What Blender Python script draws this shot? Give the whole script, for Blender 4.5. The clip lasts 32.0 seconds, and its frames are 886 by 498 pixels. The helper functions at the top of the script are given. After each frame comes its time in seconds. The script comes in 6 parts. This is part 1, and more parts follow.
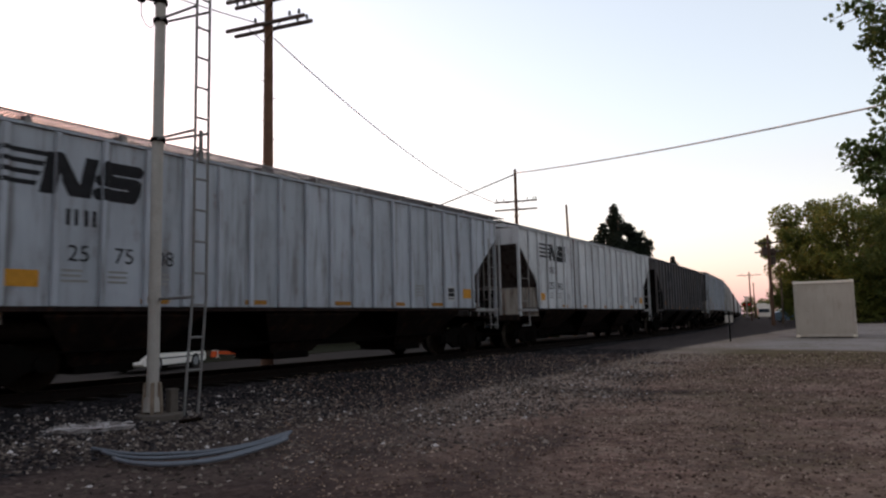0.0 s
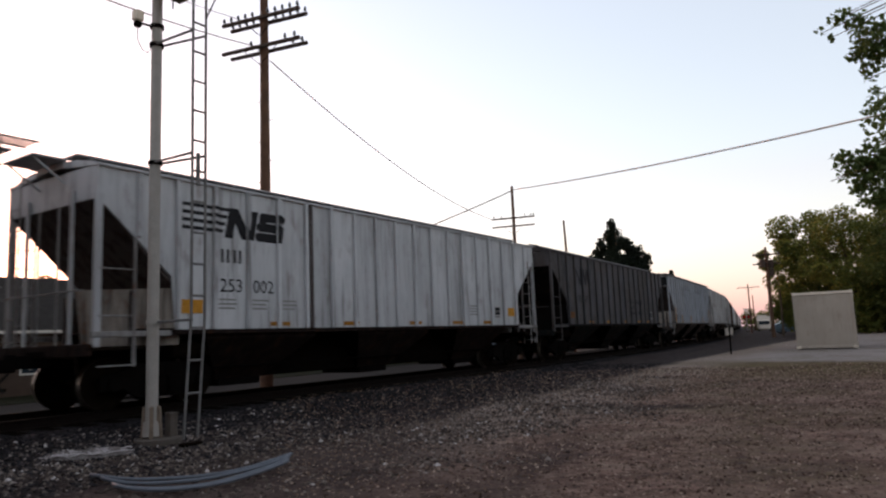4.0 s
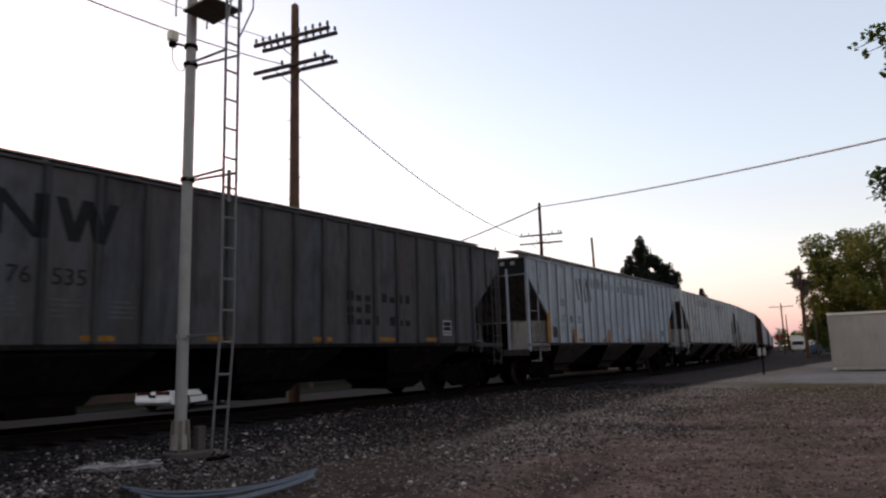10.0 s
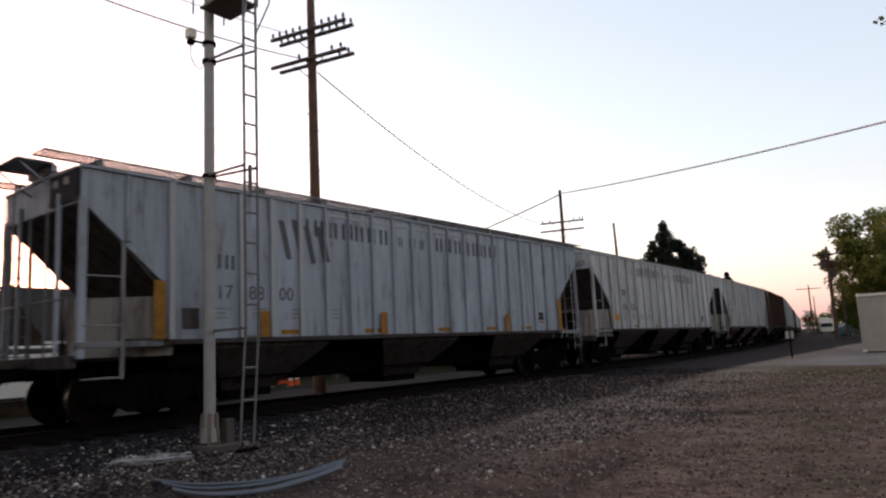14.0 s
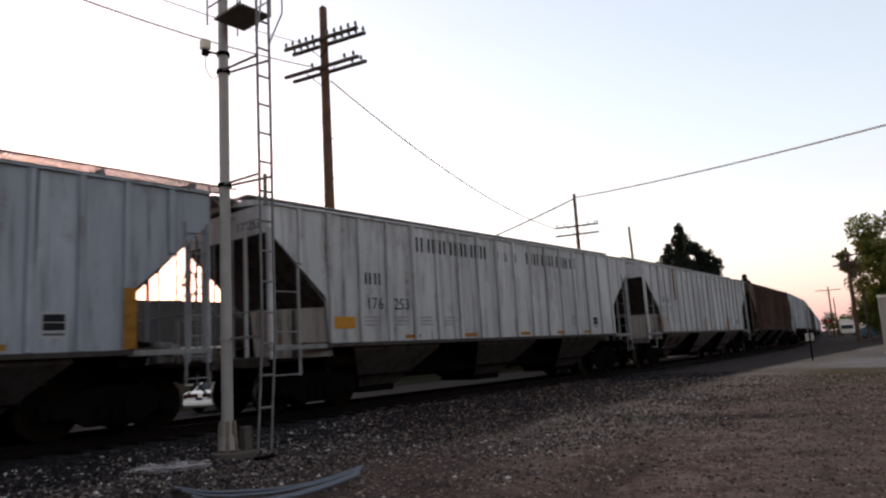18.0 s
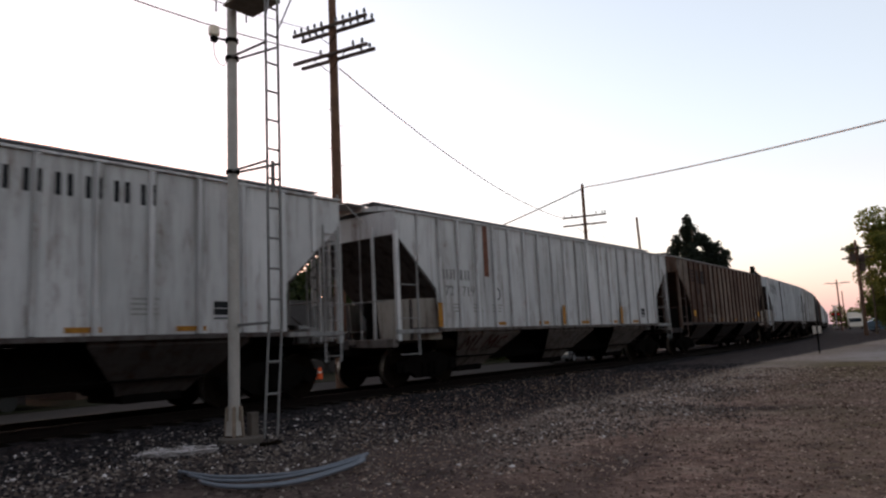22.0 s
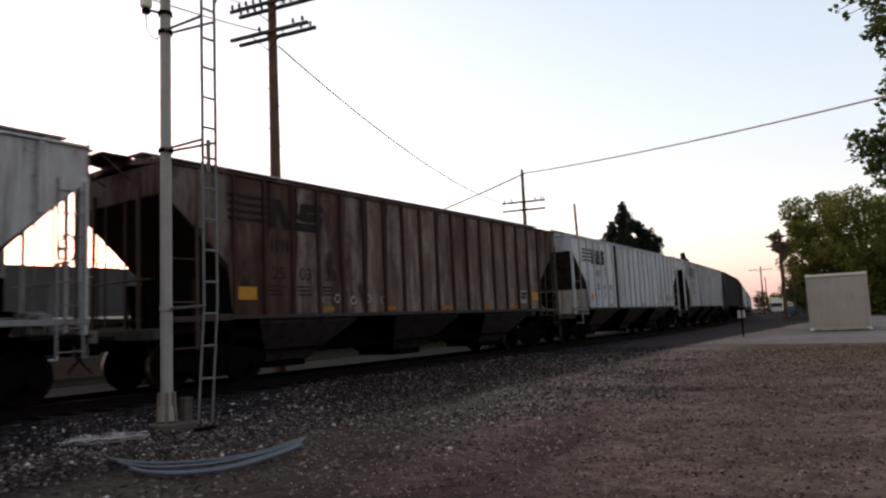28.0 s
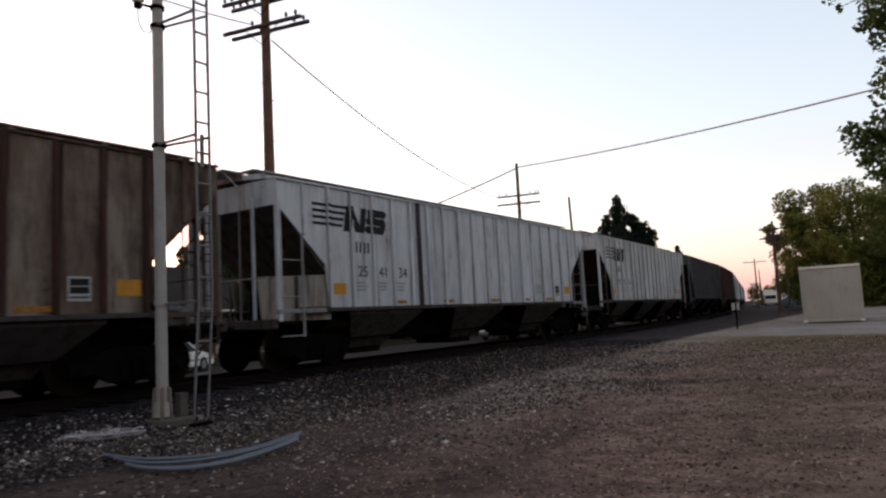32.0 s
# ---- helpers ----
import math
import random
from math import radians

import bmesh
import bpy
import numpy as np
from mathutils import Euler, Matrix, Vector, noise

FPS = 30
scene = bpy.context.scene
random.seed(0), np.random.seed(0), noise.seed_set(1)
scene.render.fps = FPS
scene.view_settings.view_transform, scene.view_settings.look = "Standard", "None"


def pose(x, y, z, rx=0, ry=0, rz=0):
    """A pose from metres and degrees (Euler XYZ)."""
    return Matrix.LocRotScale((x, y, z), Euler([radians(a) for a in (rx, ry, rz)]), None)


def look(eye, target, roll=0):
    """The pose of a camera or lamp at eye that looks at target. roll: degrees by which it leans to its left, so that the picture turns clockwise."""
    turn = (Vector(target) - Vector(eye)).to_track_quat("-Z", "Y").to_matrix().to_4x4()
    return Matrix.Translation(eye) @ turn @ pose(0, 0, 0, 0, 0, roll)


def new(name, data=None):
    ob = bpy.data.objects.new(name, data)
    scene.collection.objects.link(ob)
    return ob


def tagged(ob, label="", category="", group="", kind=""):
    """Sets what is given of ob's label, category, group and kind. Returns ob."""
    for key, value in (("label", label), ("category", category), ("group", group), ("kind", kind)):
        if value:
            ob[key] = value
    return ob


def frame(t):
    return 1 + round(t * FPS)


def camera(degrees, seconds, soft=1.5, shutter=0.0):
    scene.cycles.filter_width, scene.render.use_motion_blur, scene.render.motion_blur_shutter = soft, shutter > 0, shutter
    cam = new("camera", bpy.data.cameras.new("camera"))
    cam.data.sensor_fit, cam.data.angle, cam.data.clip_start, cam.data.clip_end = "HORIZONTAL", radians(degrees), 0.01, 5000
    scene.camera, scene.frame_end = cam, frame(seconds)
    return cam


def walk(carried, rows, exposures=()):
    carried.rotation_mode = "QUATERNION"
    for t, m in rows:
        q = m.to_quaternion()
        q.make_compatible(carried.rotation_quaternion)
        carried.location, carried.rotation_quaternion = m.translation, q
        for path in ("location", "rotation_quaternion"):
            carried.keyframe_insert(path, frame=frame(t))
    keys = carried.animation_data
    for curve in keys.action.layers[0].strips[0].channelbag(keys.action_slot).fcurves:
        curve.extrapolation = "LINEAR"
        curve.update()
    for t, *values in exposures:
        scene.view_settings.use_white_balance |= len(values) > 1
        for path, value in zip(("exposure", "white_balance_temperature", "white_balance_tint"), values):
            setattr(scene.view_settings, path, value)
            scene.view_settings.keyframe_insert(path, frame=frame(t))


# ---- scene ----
# seconds, then the camera's turns in degrees
CAMERA_TURNS = (
    (0.0, 95.89, 1.25, 0.13), (0.5, 96.01, 1.21, 0.05), (1.0, 96.18, 1.76, 0.07), (1.5, 96.33, 1.89, 0.05), (2.0, 96.51, 1.68, 0.06),
    (2.5, 96.57, 2.08, 0.13), (3.0, 96.77, 2.37, 0.18), (3.5, 97.21, 2.28, 0.08), (5.5, 97.60, 2.77, 0.99), (6.0, 98.20, 2.90, 1.74),
    (6.5, 98.53, 2.71, 2.19), (7.0, 98.81, 2.91, 2.21), (7.5, 98.89, 2.80, 2.29), (8.0, 98.90, 2.24, 2.69), (8.5, 99.07, 2.28, 2.90),
    (9.0, 99.17, 2.12, 2.82), (9.5, 99.01, 2.01, 2.42), (10.0, 98.83, 1.68, 2.28), (10.5, 98.02, 1.33, 2.44), (11.0, 97.14, 2.37, 2.83),
    (11.5, 96.82, 2.71, 3.25), (12.0, 96.81, 2.23, 3.41), (12.5, 97.07, 2.81, 3.62), (13.0, 97.46, 3.01, 3.71), (13.5, 97.88, 2.97, 3.92),
    (14.0, 98.05, 2.79, 4.23), (14.5, 98.22, 2.91, 4.57), (16.5, 98.46, 3.02, 5.32), (17.0, 98.52, 2.72, 5.35), (17.5, 98.61, 2.76, 5.44),
    (18.0, 98.60, 3.34, 5.54), (18.5, 98.50, 3.18, 5.46), (19.0, 98.27, 2.82, 5.35), (19.5, 98.09, 2.87, 5.46), (20.0, 98.00, 2.97, 5.63),
    (20.5, 97.94, 3.13, 5.90), (21.0, 97.90, 3.00, 6.18), (21.5, 97.88, 2.79, 6.22), (22.0, 97.70, 2.69, 6.03), (22.5, 97.56, 2.19, 5.21),
    (23.0, 97.44, 2.12, 3.94), (23.5, 97.34, 2.34, 2.84), (24.0, 97.26, 2.50, 2.22), (24.5, 97.11, 2.55, 1.85), (25.0, 96.78, 2.87, 1.56),
    (25.5, 96.56, 2.92, 1.32), (27.5, 96.18, 2.71, 1.04), (28.0, 96.13, 2.67, 1.03), (28.5, 96.03, 2.63, 1.09), (29.0, 95.92, 2.59, 1.00),
    (29.5, 95.78, 2.57, 0.94), (30.0, 95.65, 2.69, 0.89), (30.5, 95.68, 2.68, 0.81), (31.0, 95.69, 2.77, 0.71), (31.5, 95.67, 2.72, 0.67),
    (32.0, 95.62, 3.01, 0.64),
)

EYE = 1.6
cam = camera(65.45, 32.0, soft=2.3, shutter=0.5)
walk(cam, [(t, pose(0, 0, EYE, rx, ry, rz)) for t, rx, ry, rz in CAMERA_TURNS], exposures=((0, 1.33, 6900, 24), (7.2, 1.33, 6900, 24), (8, 1.25, 6780, 24), (9, 1.2, 6700, 24), (11, 1.2, 6700, 24), (12.2, 1.33, 6900, 24), (32, 1.33, 6900, 24)))

# ---- world and light: after sunset, a bright clear sky ----
world = bpy.data.worlds.new("dusk_sky")
scene.world = world
world.use_nodes = True
wn = world.node_tree.nodes
wl = world.node_tree.links
sky = wn.new("ShaderNodeTexSky")
sky.sky_type = "NISHITA"
sky.sun_disc = False
sky.sun_elevation = radians(4.0)
sky.sun_rotation = radians(-42)
sky.air_density = 1.0
sky.dust_density = 1.5
sky.ozone_density = 1.4
# the glow spread evenly over the whole dusk sky
veil = wn.new("ShaderNodeMix")
veil.data_type, veil.blend_type = "RGBA", "ADD"
veil.inputs[0].default_value = 1.0
veil.inputs[7].default_value = (1.00, 1.00, 1.19, 1)
tint = wn.new("ShaderNodeHueSaturation")
tint.inputs["Hue"].default_value = 0.458
tint.inputs["Saturation"].default_value = 0.95
wl.new(sky.outputs["Color"], tint.inputs["Color"])
wl.new(tint.outputs["Color"], veil.inputs[6])
wl.new(veil.outputs[2], wn["Background"].inputs["Color"])
wn["Background"].inputs["Strength"].default_value = 0.15

sun_data = bpy.data.lights.new("sun", "SUN")
sun_data.energy, sun_data.angle, sun_data.color = 0.12, radians(25), (1.0, 0.80, 0.62)
sun = new("sun", sun_data)
sun.matrix_basis = look((-40, 44, 14), (0, 0, 0))


# ---- materials ----
def nodes_of(name, rough=0.8, metal=0.0, gloss=0.2):
    m = bpy.data.materials.new(name)
    m.use_nodes = True
    t = m.node_tree
    b = t.nodes["Principled BSDF"]
    b.inputs["Roughness"].default_value = rough
    b.inputs["Metallic"].default_value = metal
    b.inputs["Specular IOR Level"].default_value = gloss
    return m, t, b


def coords(t, scale=(1, 1, 1), space="Object"):
    c = t.nodes.new("ShaderNodeTexCoord")
    mp = t.nodes.new("ShaderNodeMapping")
    mp.inputs["Scale"].default_value = scale
    t.links.new(c.outputs[space], mp.inputs["Vector"])
    return mp.outputs["Vector"]


def world_coords(t, scale=(1, 1, 1)):
    c = t.nodes.new("ShaderNodeNewGeometry")
    mp = t.nodes.new("ShaderNodeMapping")
    mp.inputs["Scale"].default_value = scale
    t.links.new(c.outputs["Position"], mp.inputs["Vector"])
    return mp.outputs["Vector"]


def noise_of(t, vec, scale, detail=5, rough=0.55):
    n = t.nodes.new("ShaderNodeTexNoise")
    n.inputs["Scale"].default_value = scale
    n.inputs["Detail"].default_value = detail
    n.inputs["Roughness"].default_value = rough
    t.links.new(vec, n.inputs["Vector"])
    return n.outputs["Fac"]


def ramp_of(t, fac, stops):
    r = t.nodes.new("ShaderNodeValToRGB")
    e = r.color_ramp.elements
    while len(e) < len(stops):
        e.new(0.5)
    for el, (p, c) in zip(e, stops):
        el.position = p
        el.color = (*c, 1) if len(c) == 3 else c
    t.links.new(fac, r.inputs["Fac"])
    return r.outputs["Color"]


def mix_of(t, fac, a, b, mode="MIX"):
    m = t.nodes.new("ShaderNodeMix")
    m.data_type, m.blend_type = "RGBA", mode
    if isinstance(fac, float):
        m.inputs[0].default_value = fac
    else:
        t.links.new(fac, m.inputs[0])
    for i, v in ((6, a), (7, b)):
        if isinstance(v, tuple):
            m.inputs[i].default_value = (*v, 1)
        else:
            t.links.new(v, m.inputs[i])
    return m.outputs[2]


def bump_of(t, b, height, strength=0.3, distance=0.02):
    n = t.nodes.new("ShaderNodeBump")
    n.inputs["Strength"].default_value = strength
    n.inputs["Distance"].default_value = distance
    t.links.new(height, n.inputs["Height"])
    t.links.new(n.outputs["Normal"], b.inputs["Normal"])


def warm(c):
    """A little more red and less blue: the light's warm cast, put into the base colour."""
    return (min(1.0, c[0] * 1.10), c[1], c[2] * 0.88)


def grey(v):
    return (v, v, v)


def plain(name, color, rough=0.8, metal=0.0, vary=0.25, scale=6.0, bump=0.15, gloss=0.15):
    """A surface with soft blotches and fine grain."""
    m, t, b = nodes_of(name, rough, metal, gloss if rough > 0.4 else 0.5)
    color = warm(color)
    v = coords(t)
    a = noise_of(t, v, scale, 6)
    f = noise_of(t, v, scale * 9, 4)
    lo = tuple(c * (1 - vary) for c in color)
    hi = tuple(min(1, c * (1 + vary)) for c in color)
    c1 = ramp_of(t, a, ((0.3, lo), (0.7, hi)))
    c2 = mix_of(t, 0.35, c1, ramp_of(t, f, ((0.35, lo), (0.65, hi))))
    t.links.new(c2, b.inputs["Base Color"])
    bump_of(t, b, f, bump, 0.01)
    return m


def car_paint(name, base, dirt, rust, rust_amount, grime=0.5, rough=0.55, panel=0.0, gloss=0.2):
    """Freight-car paint: panel-wide blotches, vertical dirt runs, rust spots and soot."""
    m, t, b = nodes_of(name, rough, 0.0, gloss)
    rust = warm(rust)
    o = t.nodes.new("ShaderNodeObjectInfo")
    far = t.nodes.new("ShaderNodeVectorMath")
    far.operation = "MULTIPLY_ADD"
    far.inputs[1].default_value = (61.0, 17.0, 39.0)
    t.links.new(o.outputs["Random"], far.inputs[0])
    t.links.new(coords(t), far.inputs[2])
    v = far.outputs["Vector"]

    def drawn(scale):
        mp = t.nodes.new("ShaderNodeMapping")
        mp.inputs["Scale"].default_value = scale
        t.links.new(v, mp.inputs["Vector"])
        return mp.outputs["Vector"]
    runs = noise_of(t, drawn((2.2, 2.2, 0.22)), 2.0, 6, 0.6)
    fine = noise_of(t, drawn((9, 9, 0.9)), 2.0, 5, 0.6)
    wide = noise_of(t, drawn((1.3, 1.3, 0.35)), 1.25, 7, 0.65)
    blot = noise_of(t, v, 0.55, 6, 0.6)
    spots = noise_of(t, v, 5.0, 8, 0.65)
    c = ramp_of(t, blot, ((0.3, tuple(x * 0.84 for x in base)), (0.7, tuple(min(1, x * 1.1) for x in base))))
    if panel > 0:
        c = mix_of(t, ramp_of(t, o.outputs["Random"], ((0.0, grey(0)), (0.22, grey(panel * 0.9)), (0.4, grey(0.1)), (0.6, grey(panel)), (0.8, grey(0.15)), (1.0, grey(panel * 0.7)))), c, rust)
        c = mix_of(t, ramp_of(t, wide, ((0.44, grey(0)), (0.58, grey(panel)))), c, rust)
        c = mix_of(t, ramp_of(t, noise_of(t, drawn((1.6, 1.6, 0.6)), 1.4, 7), ((0.54, grey(0)), (0.68, grey(panel * 0.9)))), c, dirt)
    g1 = ramp_of(t, runs, ((0.48, grey(0)), (0.74, grey(1))))
    g1s = mix_of(t, 1.0, g1, grey(grime), "MULTIPLY")
    c = mix_of(t, g1s, c, dirt)
    g2 = ramp_of(t, fine, ((0.55, grey(0)), (0.8, grey(0.25))))
    c = mix_of(t, g2, c, dirt)
    smut = noise_of(t, drawn((3.0, 3.0, 1.1)), 1.0, 7, 0.7)
    c = mix_of(t, ramp_of(t, smut, ((0.56, grey(0)), (0.72, grey(0.55)))), c, tuple(0.5 * (p + q) for p, q in zip(dirt, rust)))
    c = mix_of(t, ramp_of(t, noise_of(t, drawn((6.0, 6.0, 0.35)), 1.0, 4, 0.6), ((0.56, grey(0)), (0.70, grey(0.62)))), c, dirt)
    rm = mix_of(t, 1.0, ramp_of(t, runs, ((0.60 - 0.35 * rust_amount, grey(0)), (0.80 - 0.3 * rust_amount, grey(1)))),
                ramp_of(t, spots, ((0.55 - 0.25 * rust_amount, grey(0)), (0.66, grey(1)))), "MULTIPLY")
    c = mix_of(t, rm, c, rust)
    piece_tone = ramp_of(t, o.outputs["Random"], ((0.0, grey(0.80)), (0.3, grey(1.0)), (0.5, grey(0.88)), (0.7, grey(1.06)), (1.0, grey(0.92))))
    c = mix_of(t, 1.0, c, piece_tone, "MULTIPLY")
    t.links.new(c, b.inputs["Base Color"])
    r = ramp_of(t, spots, ((0.3, grey(rough - 0.1)), (0.7, grey(min(1, rough + 0.25)))))
    t.links.new(r, b.inputs["Roughness"])
    bump_of(t, b, spots, 0.12, 0.01)
    return m


RUST = (0.12, 0.045, 0.022)
DIRT = (0.085, 0.072, 0.062)
PAINT = {
    "light": car_paint("light_grey_paint", (0.47, 0.46, 0.46), DIRT, RUST, 0.06, 0.36, 0.55, 0.0),
    "blue": car_paint("blue_grey_paint", (0.325, 0.335, 0.36), DIRT, RUST, 0.10, 0.42, 0.55, 0.0),
    "warm": car_paint("weathered_grey_paint", (0.45, 0.425, 0.41), (0.10, 0.08, 0.068), RUST, 0.16, 0.5, 0.6, 0.0),
    "dark": car_paint("sooty_grey_paint", (0.090, 0.086, 0.097), (0.028, 0.027, 0.026), (0.06, 0.05, 0.046), 0.1, 0.6, 0.75, 0.6),
    "rusty": car_paint("rusted_grey_paint", (0.215, 0.172, 0.14), (0.016, 0.010, 0.008), (0.056, 0.026, 0.016), 0.5, 0.9, 0.8, 0.92),
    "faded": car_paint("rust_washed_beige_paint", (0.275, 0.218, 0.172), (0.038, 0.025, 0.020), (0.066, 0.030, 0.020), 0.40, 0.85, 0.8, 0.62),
    "brown": car_paint("brown_paint", (0.06, 0.035, 0.026), (0.02, 0.015, 0.014), (0.05, 0.02, 0.012), 0.4, 0.7, 0.8, 0.4),
}
# slope sheet colours: grime plus the shade at the wagon ends, painted in
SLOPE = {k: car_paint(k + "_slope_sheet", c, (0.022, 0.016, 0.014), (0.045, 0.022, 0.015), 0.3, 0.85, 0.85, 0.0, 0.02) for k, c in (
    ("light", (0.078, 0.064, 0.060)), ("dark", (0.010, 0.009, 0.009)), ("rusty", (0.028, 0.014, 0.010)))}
# hopper colours hold grime and also the shade below the wagon body
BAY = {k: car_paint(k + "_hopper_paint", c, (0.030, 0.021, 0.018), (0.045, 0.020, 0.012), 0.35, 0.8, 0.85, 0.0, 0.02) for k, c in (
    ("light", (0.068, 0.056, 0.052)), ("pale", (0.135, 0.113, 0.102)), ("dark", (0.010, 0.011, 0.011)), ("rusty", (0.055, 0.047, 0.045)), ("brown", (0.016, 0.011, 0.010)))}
IRON = {k: car_paint(k + "_ladder_paint", c, (0.05, 0.04, 0.035), RUST, 0.2, 0.6, 0.7) for k, c in (
    ("light", (0.23, 0.215, 0.205)), ("dark", (0.045, 0.042, 0.042)), ("rusty", (0.06, 0.036, 0.028)))}
RIBS = {"rusty": car_paint("rusted_rib_paint", (0.062, 0.030, 0.021), (0.016, 0.009, 0.008), (0.04, 0.016, 0.011), 0.5, 0.8, 0.85, 0.5),
        "dark": car_paint("sooty_rib_paint", (0.062, 0.062, 0.068), (0.018, 0.017, 0.017), (0.05, 0.04, 0.035), 0.1, 0.7, 0.8, 0.5)}
HOUSING = car_paint("grimy_tan_end_paint", (0.28, 0.235, 0.20), (0.025, 0.019, 0.017), RUST, 0.3, 0.8, 0.8, 0.0, 0.05)
# sooty and rusty steels, blackened further: the wagons' underside shade is in the colour
STEEL_DARK = plain("near_black_steel", (0.005, 0.0045, 0.0045), 0.95, 0.0, 0.35, 5, gloss=0.0)
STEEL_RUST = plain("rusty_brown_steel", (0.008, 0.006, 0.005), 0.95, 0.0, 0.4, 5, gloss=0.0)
STEEL_RAIL = plain("worn_rail_steel", (0.007, 0.005, 0.0045), 0.8, 0.0, 0.3, 8, gloss=0.05)
TREAD = plain("polished_wheel_tread", (0.20, 0.185, 0.18), 0.35, 0.7, 0.2, 8, gloss=0.5)
LADDER_STEEL = plain("weathered_ladder_steel", (0.135, 0.138, 0.148), 0.65, 0.1, 0.25, 6)
GALV = plain("galvanised_steel", (0.215, 0.23, 0.262), 0.6, 0.1, 0.18, 5)
MAST_PAINT = plain("dull_silver_mast_paint", (0.29, 0.285, 0.288), 0.6, 0.0, 0.15, 4)
YELLOW_DIRTY = plain("grimy_yellow_reflector", (0.25, 0.115, 0.02), 0.7, 0.0, 0.5, 7)
YELLOW_SOOT = plain("sooty_orange_reflector", (0.12, 0.05, 0.018), 0.8, 0.0, 0.5, 7)
YELLOW = plain("faded_yellow_reflector", (0.40, 0.19, 0.025), 0.6, 0.0, 0.25, 9)
INK = plain("black_stencil_paint", (0.013, 0.013, 0.016), 0.75, 0.0, 0.3, 8)
INK_SOFT = plain("worn_dark_stencil_paint", (0.075, 0.08, 0.092), 0.75, 0.0, 0.4, 5)
INK_MID = plain("greyed_stencil_paint", (0.125, 0.128, 0.135), 0.75, 0.0, 0.3, 7)
INK_FAINT = plain("faded_stencil_paint", (0.20, 0.205, 0.215), 0.75, 0.0, 0.2, 8)
RUST_RUN = plain("orange_brown_rust_run", (0.115, 0.05, 0.036), 0.9, 0.0, 0.45, 4)
GRAFFITI = plain("dark_red_graffiti_paint", (0.042, 0.012, 0.011), 0.8, 0.0, 0.3, 6)
CHALK_BRIGHT = plain("clean_white_stencil_paint", (0.33, 0.34, 0.37), 0.7, 0.0, 0.1, 8)
CHALK = plain("white_stencil_paint", (0.33, 0.31, 0.30), 0.75, 0.0, 0.2, 8)
FIN = plain("stained_mast_base_paint", (0.17, 0.14, 0.12), 0.85, 0.0, 0.4, 9, 0.3)
CONCRETE = plain("weathered_concrete", (0.078, 0.07, 0.066), 0.9, 0.0, 0.3, 5, 0.4)
WOOD_POLE = plain("creosoted_pole_wood", (0.085, 0.05, 0.036), 0.9, 0.0, 0.35, 3, 0.4)
WOOD_ARM = plain("dark_crossarm_wood", (0.055, 0.042, 0.038), 0.9, 0.0, 0.3, 6)
GLASS_INS = plain("dark_glass_insulator", (0.03, 0.04, 0.045), 0.3, 0.0, 0.2, 9)
CABLE = plain("weathered_cable", (0.40, 0.40, 0.42), 0.6, 0.0, 0.2, 3)
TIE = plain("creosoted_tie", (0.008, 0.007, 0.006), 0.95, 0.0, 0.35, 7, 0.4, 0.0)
BOX_PAINT = car_paint("beige_container_paint", (0.42, 0.345, 0.28), (0.31, 0.25, 0.20), RUST, 0.0, 0.35, 0.45)
BOX_TRIM = plain("pale_corner_casting_paint", (0.62, 0.58, 0.52), 0.6, 0.0, 0.15, 8)
PLASTIC_HOSE = plain("pale_blue_grey_plastic_pipe", (0.10, 0.12, 0.155), 0.5, 0.0, 0.15, 6)
PLASTIC_FOLD = plain("pale_plastic_fold", (0.34, 0.33, 0.36), 0.4, 0.0, 0.4, 12, 0.3)
PLASTIC_BAG = plain("crumpled_white_plastic", (0.15, 0.142, 0.15), 0.5, 0.0, 0.65, 9, 0.8)
WHITE_CAR = plain("white_car_paint", (0.75, 0.76, 0.78), 0.3, 0.0, 0.05, 3, 0.02)
GREY_CAR = plain("dark_grey_car_paint", (0.06, 0.065, 0.075), 0.3, 0.0, 0.1, 3, 0.02)
BLUE_CAR = plain("blue_car_paint", (0.10, 0.16, 0.22), 0.3, 0.0, 0.1, 3, 0.02)
RUBBER = plain("black_rubber", (0.02, 0.02, 0.02), 0.85, 0.0, 0.2, 9)
TINT_GLASS, _t, _b = nodes_of("tinted_car_glass", 0.25, 0.0, 0.06)
_b.inputs["Base Color"].default_value = (0.02, 0.025, 0.03, 1)
RED_LENS = plain("red_tail_lens", (0.055, 0.006, 0.008), 0.25, 0.0, 0.2, 9)
ORANGE = plain("orange_barrel_plastic", (0.50, 0.075, 0.02), 0.6, 0.0, 0.12, 6)
BRICKY = plain("dull_brown_house_siding", (0.055, 0.038, 0.031), 0.9, 0.0, 0.2, 2)
DARKWALL = plain("dark_shed_siding", (0.030, 0.026, 0.026), 0.9, 0.0, 0.25, 2)
SHINGLE = plain("dark_roof_shingle", (0.05, 0.047, 0.048), 0.95, 0.0, 0.3, 4)
WHITEWALL = plain("white_wall_paint", (0.50, 0.48, 0.47), 0.7, 0.0, 0.1, 2)
BARK = plain("grey_brown_bark", (0.09, 0.07, 0.055), 0.95, 0.0, 0.4, 7, 0.6)
CURB = plain("yellow_kerb_paint", (0.17, 0.105, 0.03), 0.8, 0.0, 0.3, 4)


